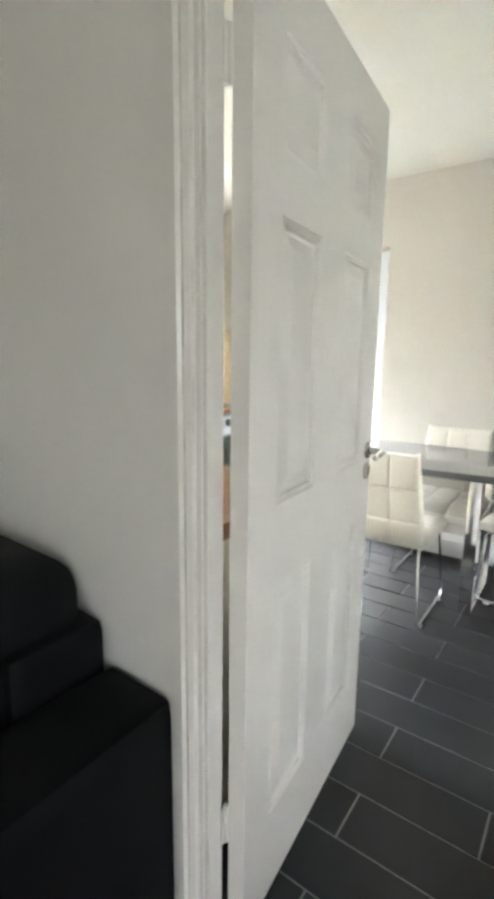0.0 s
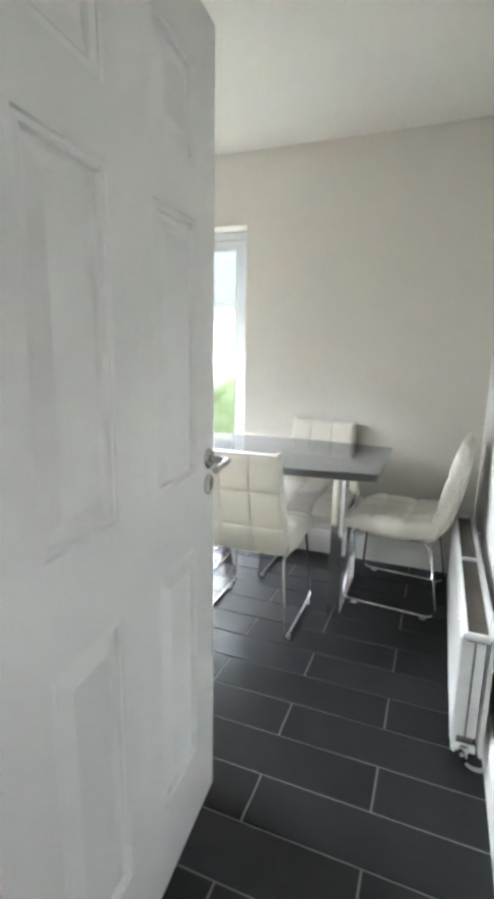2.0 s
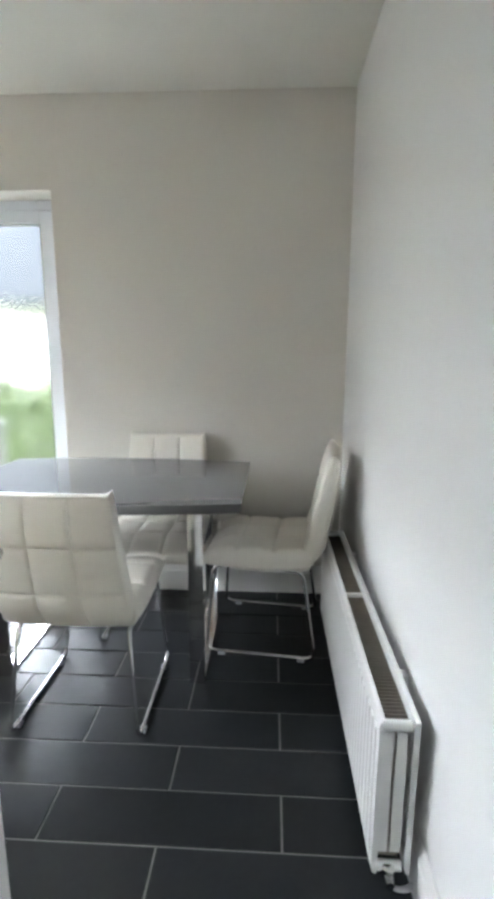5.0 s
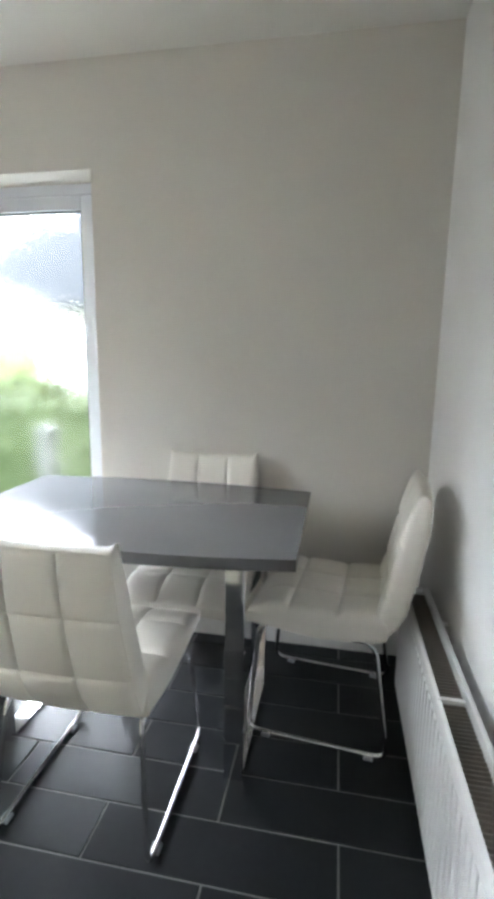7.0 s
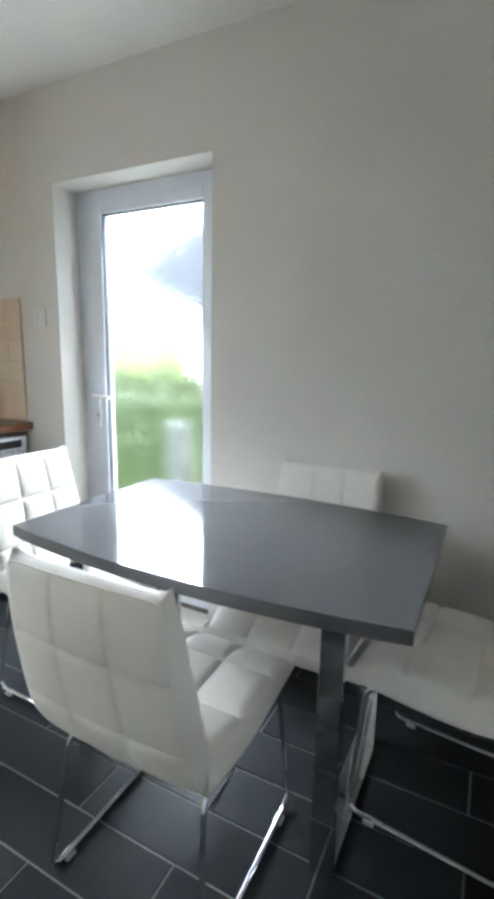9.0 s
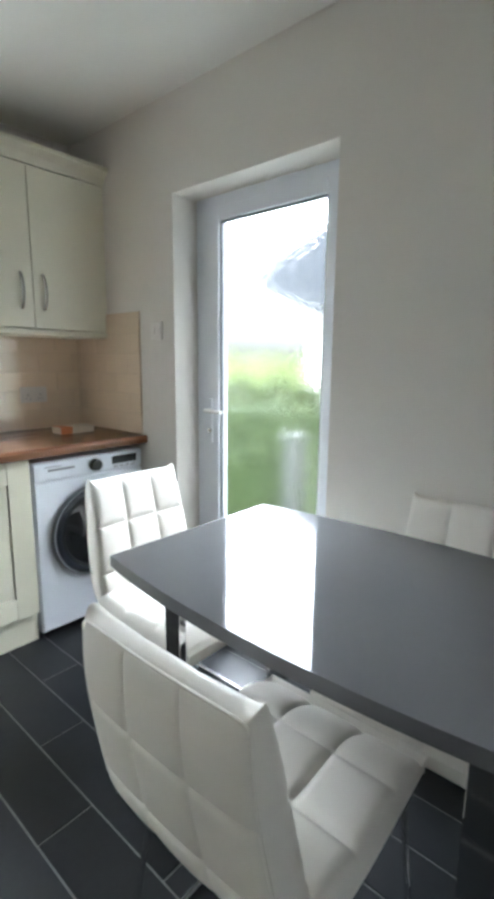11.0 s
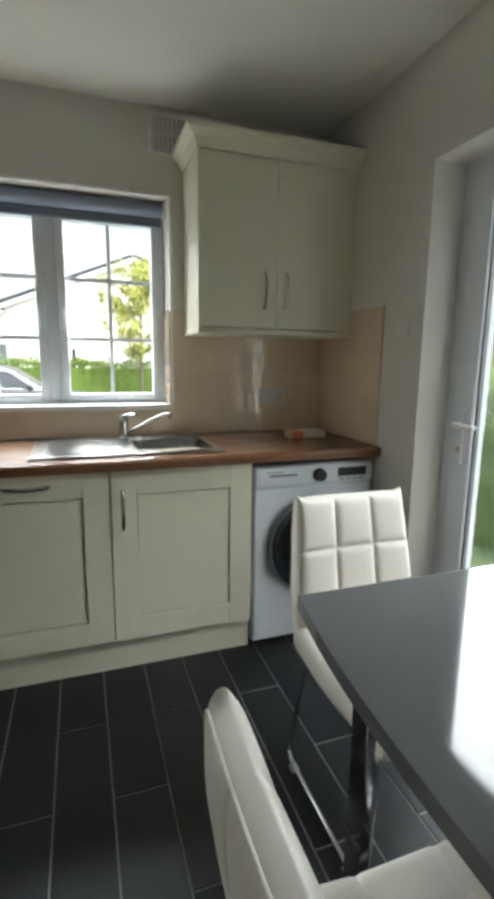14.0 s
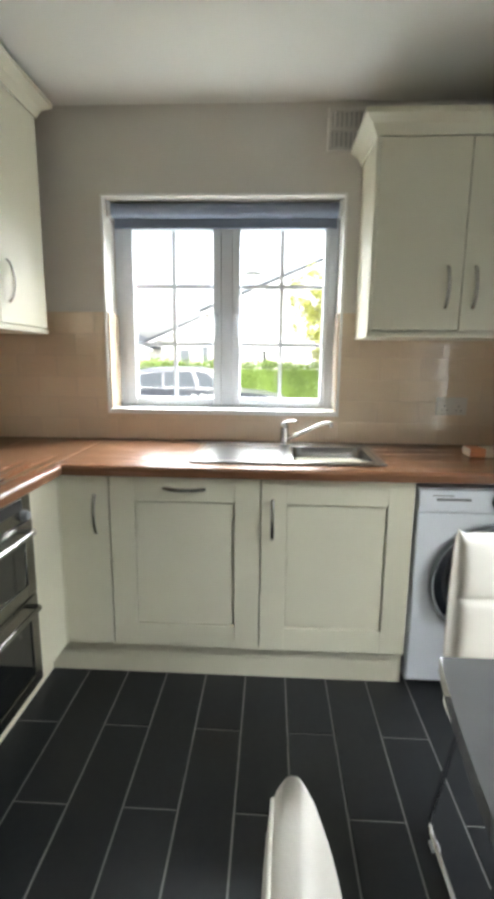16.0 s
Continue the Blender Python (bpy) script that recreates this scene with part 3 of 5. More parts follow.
xf = FB + 0.020
base_unit(2.007, 2.205, "narrow plain cream corner cabinet under the worktop", ((xf, 2.150, 0.628), (xf, 2.150, 0.788)), True)
base_unit(2.207, 2.802, "cream framed appliance front with a horizontal handle", ((xf, 2.424, 0.819), (xf, 2.586, 0.819)))
base_unit(2.804, 3.392, "cream framed sink cabinet with a vertical handle", ((xf, 2.849, 0.623), (xf, 2.849, 0.783)))
FS = 1.983    # back plane of the fronts on the partition wall
filler = thing("corner_filler", (-2.46, 1.9, 0.138), 0, "plain cream filler panel in the cabinet corner", "panel")
part("panel", box(-2.522, -2.302, FS - 0.002, FS + 0.020, 0.138, 0.866, 0.002), m_cream, filler)
part("corner_post", box(FB, FB + 0.022, FS + 0.020, 2.006, 0.138, 0.866, 0.004), m_cream, filler)
pl = thing("plinth", (-2.64, 2.6, 0), 0, "cream plinth board under the base cabinets", "plinth", kind="structure")
part("plinth_board", box(-2.569, -2.553, 1.925, 3.392, 0.0, 0.136, 0.002), m_cream, pl)
part("plinth_board", box(-2.553, -0.845, 1.909, 1.925, 0.0, 0.136, 0.002), m_cream, pl)

end_unit = thing("base_cabinet", (-1.3, 1.75, 0.138), 0, "cream framed double base cabinet beside the doorway", "cabinet", "cream base cabinets")
part("body", box(-1.696, -0.842, SOUTH, FS - 0.001, 0.138, 0.866), m_cream, end_unit)
for a0, a1, hx in ((-1.694, -1.266, -1.312), (-1.262, -0.844, -1.217)):
    d = shaker_door(end_unit, "x", FS, 1, a0, a1, 0.145, 0.863)
    bow_handle("handle", d, (hx, FS + 0.020, 0.628), (hx, FS + 0.020, 0.788), (0, 1, 0))


def oven():
    x0, x1, y = -2.299, -1.700, FS + 0.004
    o = thing("oven", (-2.05, 1.75, 0.138), 0, "stainless steel built-in double oven with dark glass doors", "oven")
    part("body", box(x0, x1, SOUTH, y, 0.138, 0.866), m_grey, o)
    cp = part("control_panel", box(x0 + 0.003, x1 - 0.003, y, y + 0.020, 0.768, 0.863, 0.003), m_steel, o)
    part("display", box(x0 + 0.06, x0 + 0.26, y + 0.0205, y + 0.022, 0.811, 0.849), m_black, cp, "black glass display strip")
    for x in (x0 + 0.06, x0 + 0.33, x0 + 0.42, x0 + 0.51):
        part("knob", revolve([(0, 0), (0.019, 0), (0.019, 0.006), (0.015, 0.022), (0, 0.024)], (x, y + 0.0205, 0.791), "y", 20), m_grey, cp, "dark control knob", True)
    for z0, z1 in ((0.493, 0.761), (0.145, 0.485)):
        bm = bmesh.new()
        for b in ((x0 + 0.003, x0 + 0.055, z0, z1), (x1 - 0.055, x1 - 0.003, z0, z1), (x0 + 0.055, x1 - 0.055, z0, z0 + 0.045), (x0 + 0.055, x1 - 0.055, z1 - 0.055, z1)):
            box(b[0], b[1], y, y + 0.022, b[2], b[3], 0.002, bm)
        d = part("oven_door", bm, m_steel, o)
        part("door_glass", box(x0 + 0.055, x1 - 0.055, y + 0.002, y + 0.017, z0 + 0.045, z1 - 0.055), m_darkglass, d, "dark oven glass")
        hz = z1 - 0.030
        part("handle", sweep(fillet([(x0 + 0.05, y + 0.02, hz), (x0 + 0.05, y + 0.055, hz), (x1 - 0.05, y + 0.055, hz), (x1 - 0.05, y + 0.02, hz)], 0.015), 0.009, 0.009, 12), m_steel, d, "steel bar handle", True)


oven()


# worktops with rounded front edges
def worktop_profile(back_at, front, s):
    z0, z1, r = 0.868, 0.908, 0.014
    pts = [(back_at, z0), (front - s * 0.004, z0)]
    for k in range(7):
        t = PI / 2 * k / 6
        pts.append((front - s * r + s * r * math.cos(t), z1 - r + r * math.sin(t)))
    return pts + [(back_at, z1)]


wt = thing("worktop", (-2.86, 2.8, 0.868), 0, "walnut laminate worktop with an inset sink", "worktop")
SX0, SX1, SY0, SY1 = -2.984, -2.634, 2.922, 3.266    # cut-out for the bowl
part("slab", extrude(worktop_profile(SX1, -2.497, 1), "y", 2.007, NORTH), m_top, wt)
part("slab", box(WEST, SX0, 2.007, NORTH, 0.868, 0.908), m_top, wt)
part("slab", box(SX0, SX1, 2.007, SY0, 0.868, 0.908), m_top, wt)
part("slab", box(SX0, SX1, SY1, NORTH, 0.868, 0.908), m_top, wt)
ws = thing("worktop", (-2.0, 1.75, 0.868), 0, "walnut laminate worktop beside the hob", "worktop")
part("slab", extrude(worktop_profile(SOUTH, 2.036, 1), "x", -2.499, -0.832), m_top_south, ws)
part("slab", box(WEST, -2.4995, SOUTH, 2.003, 0.868, 0.908), m_top_south, ws)
tagged(part("joint_strip", box(WEST, -2.505, 2.0025, 2.0075, 0.9075, 0.9105), m_chrome), "bright aluminium joint strip across the worktop", "trim", kind="structure")
hob = thing("hob", (-2.03, 1.75, 0.908), 0, "black glass hob set in the worktop", "hob")
part("glass_plate", box(-2.264, -1.704, 1.560, 1.943, 0.908, 0.914, 0.002), m_darkglass, hob)
for x, y, r in ((-2.124, 1.655, 0.08), (-1.844, 1.655, 0.10), (-2.124, 1.847, 0.10), (-1.844, 1.847, 0.08)):
    ring = part("cooking_zone", cylinder((x, y, 0.9141), (x, y, 0.9145), r, n=40), m_grey, hob, "grey printed cooking zone ring")


def sink():
    s = thing("sink", (-2.85, 2.9, 0.908), 0, "stainless steel sink with drainer", "sink")
    x0, x1, y0, y1 = -3.029, -2.584, 2.510, 3.296
    z = 0.910
    bm = bmesh.new()
    # rim round the bowl and the drainer board
    box(x0, SX0 + 0.008, y0, y1, z - 0.002, z + 0.004, 0.0015, bm)
    box(SX1 - 0.008, x1, y0, y1, z - 0.002, z + 0.004, 0.0015, bm)
    box(SX0 + 0.008, SX1 - 0.008, SY1 - 0.008, y1, z - 0.002, z + 0.004, 0.0015, bm)
    box(SX0 + 0.008, SX1 - 0.008, y0, SY0 + 0.008, z - 0.002, z + 0.003, 0.0, bm)
    part("rim", bm, m_steel, s)
    part("raised_edge", sweep(fillet([(x0 + 0.006, y0 + 0.006, z + 0.004), (x1 - 0.006, y0 + 0.006, z + 0.004), (x1 - 0.006, y1 - 0.006, z + 0.004), (x0 + 0.006, y1 - 0.006, z + 0.004)], 0.02, 5, True), 0.006, 0.005, 8, True), m_steel, s, smooth=True)
    for k in range(7):
        x = -2.939 + k * 0.045
        part("drainer_ridge", sweep([(x, y0 + 0.05, z + 0.0035), (x, SY0 - 0.04, z + 0.0035)], 0.006, 0.003, 8), m_steel, s, smooth=True)
    # bowl
    own = bmesh.new()
    rings = []
    for inset, h, r in ((0.010, 0.912, 0.050), (0.014, 0.898, 0.050), (0.020, 0.773, 0.050), (0.035, 0.756, 0.060), (0.080, 0.751, 0.050)):
        ring = []
        ax, bx, ay, by = SX0 + inset, SX1 - inset, SY0 + inset, SY1 - inset
        for cx, cy, a in ((bx - r, by - r, 0), (ax + r, by - r, 90), (ax + r, ay + r, 180), (bx - r, ay + r, 270)):
            for k in range(6):
                t = radians(a + 18 * k)
                ring.append(own.verts.new((cx + r * math.cos(t), cy + r * math.sin(t), h)))
        rings.append(ring)
    n = len(rings[0])
    for a, b in zip(rings, rings[1:]):
        for k in range(n):
            own.faces.new((a[k], a[(k + 1) % n], b[(k + 1) % n], b[k]))
    own.faces.new(rings[-1])
    part("bowl", own, m_steel, s, smooth=True)
    part("waste", revolve([(0, 0), (0.040, 0), (0.040, 0.002), (0.03, 0.003), (0, 0.001)], (-2.809, 3.10, 0.7515), "z", 24), m_chrome, s, smooth=True)


sink()


def tap():
    x, y, z = -3.007, 2.902, 0.914
    t = thing("mixer_tap", (x, y, z), 0, "chrome single-lever kitchen mixer tap", "tap")
    part("body", revolve([(0, 0), (0.027, 0), (0.027, 0.006), (0.022, 0.012), (0.021, 0.075), (0.023, 0.080), (0.022, 0.100), (0.012, 0.112), (0, 0.114)], (x, y, z), "z", 24), m_chrome, t, smooth=True)
    part("lever", sweep(fillet([(x, y, z + 0.106), (x + 0.02, y + 0.02, z + 0.118), (x + 0.055, y + 0.055, z + 0.122)], 0.01), 0.011, 0.006, 12), m_chrome, t, smooth=True)
    sp = part("spout", sweep(fillet([(x, y, z + 0.030), (x + 0.02, y + 0.035, z + 0.040), (x + 0.085, y + 0.165, z + 0.116), (x + 0.098, y + 0.188, z + 0.124), (x + 0.112, y + 0.210, z + 0.122)], 0.02), 0.0085, 0.0085, 12), m_chrome, t, smooth=True)
    part("nozzle", cylinder((x + 0.110, y + 0.205, z + 0.128), (x + 0.110, y + 0.205, z + 0.104), 0.010), m_chrome, sp, smooth=True)


tap()


def washer():
    x0, x1, y0, y1, z1 = -3.07, -2.544, 3.405, 3.987, 0.841
    w = thing("washing_machine", (-2.85, 3.7, 0), 0, "white front-loading washing machine with a dark round door", "washing machine")
    part("body", box(x0, x1, y0, y1, 0.018, z1, 0.008), m_appliance, w)
    part("front_panel", box(x1, x1 + 0.014, y0 + 0.002, y1 - 0.002, 0.03, 0.745, 0.006), m_appliance, w)
    cp = part("control_panel", box(x1, x1 + 0.018, y0 + 0.002, y1 - 0.002, 0.751, z1 - 0.004, 0.006), m_appliance, w)
    xp = x1 + 0.018
    dr = part("detergent_drawer", box(xp, xp + 0.003, y0 + 0.018, y0 + 0.205, 0.765, 0.825, 0.0015), m_appliance, cp)
    part("drawer_grip", box(xp + 0.003, xp + 0.006, y0 + 0.065, y0 + 0.195, 0.795, 0.805, 0.0015), m_grey, w, "grey recessed drawer grip")
    part("label_bar", box(xp + 0.003, xp + 0.0036, y0 + 0.050, y0 + 0.130, 0.813, 0.817), m_grey, w)
    part("programme_dial", revolve([(0, 0), (0.031, 0), (0.031, 0.008), (0.026, 0.026), (0.022, 0.028), (0, 0.028)], (xp, y0 + 0.305, 0.793), "x", 32), m_black, cp, "black programme dial", True)
    part("display", box(xp, xp + 0.002, y0 + 0.400, y0 + 0.545, 0.779, 0.819), m_black, cp, "black display window")
    for k in range(4):
        part("button", box(xp, xp + 0.003, y0 + 0.408 + 0.034 * k, y0 + 0.432 + 0.034 * k, 0.763, 0.770, 0.001), m_grey, cp)
    c = (x1 + 0.014, y0 + 0.290, 0.473)
    d = part("door_ring", revolve([(0.166, 0), (0.224, 0), (0.228, 0.010), (0.222, 0.026), (0.205, 0.036), (0.184, 0.034), (0.170, 0.022)], c, "x", 64, ring=True), m_ring, w, "dark grey porthole ring", True)
    part("outer_trim", revolve([(0.218, 0.020), (0.229, 0.012), (0.232, 0.016), (0.225, 0.032), (0.218, 0.030)], c, "x", 64, ring=True), m_grey, d, smooth=True)
    part("porthole_glass", revolve([(0.0, 0.032), (0.10, 0.029), (0.140, 0.022), (0.170, 0.020), (0.170, 0.010), (0.0, 0.006)], c, "x", 48), m_darkglass, d, "dark convex porthole glass", True)
    part("door_grip", box(c[0] + 0.018, c[0] + 0.040, c[1] + 0.190, c[1] + 0.219, c[2] - 0.05, c[2] + 0.05, 0.006), m_black, d)
    for y in (y0 + 0.06, y1 - 0.06):
        for x in (x0 + 0.06, x1 - 0.05):
            part("foot", cylinder((x, y, 0), (x, y, 0.02), 0.02), m_black, w)


washer()


# wall cabinets
def cornice(parent, axis, front, end, wall_at, a1, z, s_end):
    """A splayed cornice along the front and one end."""
    steps = [(0.0, 0.0), (0.006, 0.0), (0.010, 0.012), (0.024, 0.036), (0.046, 0.052), (0.056, 0.058), (0.056, 0.078), (0.0, 0.078)]
    own = bmesh.new()
    rows = []
    for d, h in steps:
        if axis == "y":
            pts = [(wall_at, end + s_end * d, z + h), (front + d, end + s_end * d, z + h), (front + d, a1, z + h)]
        else:
            pts = [(end + s_end * d, wall_at, z + h), (end + s_end * d, front + d, z + h), (a1, front + d, z + h)]
        rows.append([own.verts.new(p) for p in pts])
    n = len(rows)
    for i in range(n):
        a, b = rows[i], rows[(i + 1) % n]
        for k in range(2):
            own.faces.new((a[k], a[k + 1], b[k + 1], b[k]))
    own.faces.new([r[0] for r in rows])
    own.faces.new([r[2] for r in rows][::-1])
    return part("cornice", own, m_cream, parent)


FW = -2.840
u = thing("wall_cabinet", (-3.0, 3.62, 1.412), 0, "cream double wall cabinet with a splayed cornice", "cabinet", "cream wall cabinets")
part("body", box(WEST, FW - 0.014, 3.231, NORTH, 1.434, 2.183), m_cream, u)
part("face_frame", box(FW - 0.014, FW + 0.018, 3.231, 3.246, 1.434, 2.183, 0.002), m_cream, u)
part("light_pelmet", box(WEST, FW + 0.024, 3.227, NORTH, 1.412, 1.434, 0.003), m_cream, u)
for a0, a1, hy in ((3.247, 3.601, 3.542), (3.605, 3.974, 3.652)):
    d = shaker_door(u, "y", FW, 1, a0, a1, 1.442, 2.175, flat=True)
    bow_handle("handle", d, (FW + 0.020, hy, 1.530), (FW + 0.020, hy, 1.694), (1, 0, 0))
part("filler_strip", box(FW - 0.001, FW + 0.015, 3.976, NORTH, 1.434, 2.183), m_cream, u)
cornice(u, "y", FW + 0.020, 3.231, WEST, NORTH, 2.178, -1)
top_n = part("top_board", box(WEST, FW + 0.016, 3.235, NORTH, 2.1835, 2.213), m_cream, u)

FW2 = 1.775
u = thing("wall_cabinet", (-2.6, 1.65, 1.46), 0, "tall cream wall cabinet with a splayed cornice", "cabinet", "cream wall cabinets")
part("body", box(-2.980, -2.190, SOUTH, FW2 - 0.001, 1.441, 2.330), m_cream, u)
part("light_pelmet", box(-2.985, -2.185, SOUTH, FW2 + 0.022, 1.421, 1.441, 0.003), m_cream, u)
for a0, a1, hx in ((-2.977, -2.588, -2.650), (-2.583, -2.193, -2.525)):
    d = shaker_door(u, "x", FW2, 1, a0, a1, 1.447, 2.328, flat=True)
    bow_handle("handle", d, (hx, FW2 + 0.020, 1.528), (hx, FW2 + 0.020, 1.688), (0, 1, 0))
cornice(u, "x", FW2 + 0.020, -2.980, SOUTH, -2.190, 2.3305, -1)


# ---- small fixtures ----
def vent():
    v = thing("wall_vent", (WEST, 3.18, 2.243), 0, "white plastic louvred wall vent near the ceiling", "vent")
    y0, y1, z0, z1 = 3.067, 3.297, 2.244, 2.424
    bm = bmesh.new()
    for b in ((y0, y0 + 0.02, z0, z1), (y1 - 0.02, y1, z0, z1), (y0 + 0.02, y1 - 0.02, z0, z0 + 0.018), (y0 + 0.02, y1 - 0.02, z1 - 0.018, z1), (y0 + 0.02, y1 - 0.02, 2.325, 2.343)):
        box(WEST, WEST + 0.014, *b, 0.002, bm)
    part("frame", bm, m_vent, v)
    part("backing", box(WEST + 0.0005, WEST + 0.002, y0 + 0.02, y1 - 0.02, z0 + 0.018, z1 - 0.018), m_ventback, v)
    for za, zb in ((z0 + 0.018, 2.325), (2.343, z1 - 0.018)):
        for k in range(9):
            y = y0 + 0.030 + k * 0.0212
            part("slat", box(WEST + 0.002, WEST + 0.012, y - 0.0055, y + 0.0055, za, zb), m_vent, v)


vent()


def double_socket():
    s = thing("double_socket", (WEST, 3.72, 1.09), 0, "white double wall socket on the beige tiles", "socket")
    y0, y1, z0, z1, x = 3.640, 3.788, 1.058, 1.144, WEST + 0.010
    p = part("plate", box(x, x + 0.010, y0, y1, z0, z1, 0.003), m_socket_plate, s)
    for yc in (y0 + 0.040, y1 - 0.040):
        part("rocker", box(x + 0.010, x + 0.014, yc - 0.008, yc + 0.008, z1 - 0.030, z1 - 0.010, 0.0015), m_socket_plate, p)
        for dy, dz, w, h in ((0, -0.010, 0.004, 0.009), (-0.011, -0.030, 0.008, 0.004), (0.011, -0.030, 0.008, 0.004)):
            zc = z1 - 0.033 + dz
            part("pin_hole", box(x + 0.0095, x + 0.0105, yc + dy - w / 2, yc + dy + w / 2, zc - h / 2, zc + h / 2), m_black, p)


double_socket()


def light_switch():
    s = thing("light_switch", (-2.395, NORTH, 1.39), 0, "white double light switch on the painted wall", "switch")
    p = part("plate", box(-2.438, -2.352, NORTH - 0.010, NORTH, 1.393, 1.479, 0.003), m_vent, s)
    for x in (-2.415, -2.375):
        part("rocker", box(x - 0.011, x + 0.011, NORTH - 0.014, NORTH - 0.010, 1.418, 1.454, 0.0015), m_vent, p)


light_switch()


def blind():
    b = thing("roller_blind", (WEST - 0.08, 2.59, 1.987), 0, "grey roller blind rolled up above the window", "blind")
    x = WEST - 0.085
    part("roll", cylinder((x, WY0 + 0.018, 2.023), (x, WY1 - 0.018, 2.023), 0.034, n=28), m_blind, b, smooth=True)
    part("hem", box(x - 0.026, x - 0.021, WY0 + 0.020, WY1 - 0.020, 1.959, 2.017, 0.001), m_blind, b)
    part("bottom_bar", box(x - 0.030, x - 0.014, WY0 + 0.020, WY1 - 0.020, 1.945, 1.961, 0.004), m_blind, b)
    for y in (WY0 + 0.003, WY1 - 0.017):
        part("bracket", box(x - 0.03, x + 0.036, y, y + 0.014, 1.985, WZ1, 0.002), m_socket, b)


blind()
pk = thing("packet", (-2.85, 3.8, 0.908), 12, "orange and cream wrapped packet on the worktop", "packet")
part("wrapping", box(-2.915, -2.820, 3.700, 3.895, 0.908, 0.945, 0.006), m_packet, pk)
part("label", box(-2.9155, -2.8190, 3.7005, 3.770, 0.9082, 0.9455, 0.006), m_orange, pk, "orange paper end label")


# ---- radiator ----
def radiator():
    r = thing("radiator", (-0.045, 3.1, 0.17), 0, "white low double-panel radiator on the wall", "radiator")
    y0, y1, z0, z1 = 2.490, 3.675, 0.068, 0.475
    for x, s in ((-0.085, 1), (-0.009, 1)):
        own = bmesh.new()
        prof = [(x + 0.014, z0), (x + 0.004, z0 + 0.004), (x, z0 + 0.016), (x, z1 - 0.016), (x + 0.004, z1 - 0.004), (x + 0.014, z1)]
        n = 33
        step = (y1 - y0 - 0.02) / n
        extrude(prof, "y", y0, y1, own)
        p = part("panel", own, m_radiator, r)
        for k in range(n):
            y = y0 + 0.012 + k * step
            part("rib", box(x - 0.004, x + 0.001, y + 0.004, y + step - 0.006, z0 + 0.028, z1 - 0.028, 0.0035, seg=1), m_radiator, p)
    grille = bmesh.new()
    for k in range(92):
        y = y0 + 0.020 + k * 0.01255
        box(-0.069, -0.011, y, y + 0.003, z1 - 0.036, z1 - 0.018, 0, grille)
    part("top_grille", grille, m_grill, r, "dusty grey convector fins")
    part("convector", box(-0.073, -0.021, y0 + 0.02, y1 - 0.02, z0 + 0.03, z1 - 0.034), m_grill, r)
    for y in (y0 + 0.58,):
        part("bridge", box(-0.079, -0.015, y, y + 0.012, z1 - 0.012, z1 + 0.001, 0.002), m_radiator, r)
    for y in (y0, y1 - 0.010):
        e = part("end_cap", sweep([(-0.079, y + 0.005, z1 - 0.012), (-0.015, y + 0.005, z1 - 0.012)], 0.012, 0.012, 12), m_radiator, r, smooth=True)
        part("end_pipe", sweep([(-0.079, y + 0.005, z0 + 0.022), (-0.015, y + 0.005, z0 + 0.022)], 0.012, 0.012, 12), m_radiator, e, smooth=True)
    part("side_cover", box(-0.073, -0.050, y0 + 0.003, y0 + 0.006, z0 + 0.06, z1 - 0.03, 0.001), m_radiator, r)
    part("side_cover", box(-0.045, -0.019, y0 + 0.003, y0 + 0.006, z0 + 0.06, z1 - 0.03, 0.001), m_radiator, r)
    v = part("valve", revolve([(0, 0), (0.013, 0), (0.016, 0.006), (0.016, 0.026), (0.010, 0.030), (0, 0.030)], (-0.047, y0 - 0.002, z0 + 0.002), "z", 20), m_chrome, r, "chrome radiator valve", True)
    part("pipe", sweep(fillet([(-0.047, y0 + 0.0, z0 + 0.004), (-0.040, y0 - 0.006, z0 - 0.03), (-0.010, y0 + 0.0, z0 - 0.045), (0.039, y0 + 0.02, z0 - 0.045)], 0.02), 0.008, 0.008, 10), m_chrome, v, smooth=True)
    part("cap", cylinder((-0.047, y0 - 0.002, z0 + 0.010), (-0.047, y0 - 0.034, z0 + 0.010), 0.012, 0.010, 16), m_chrome, v, smooth=True)
    for y in (y0 + 0.2, y1 - 0.2):
        part("wall_bracket", box(-0.003, EAST, y, y + 0.03, z0 + 0.04, z1 - 0.03, 0.002), m_radiator, r)


radiator()


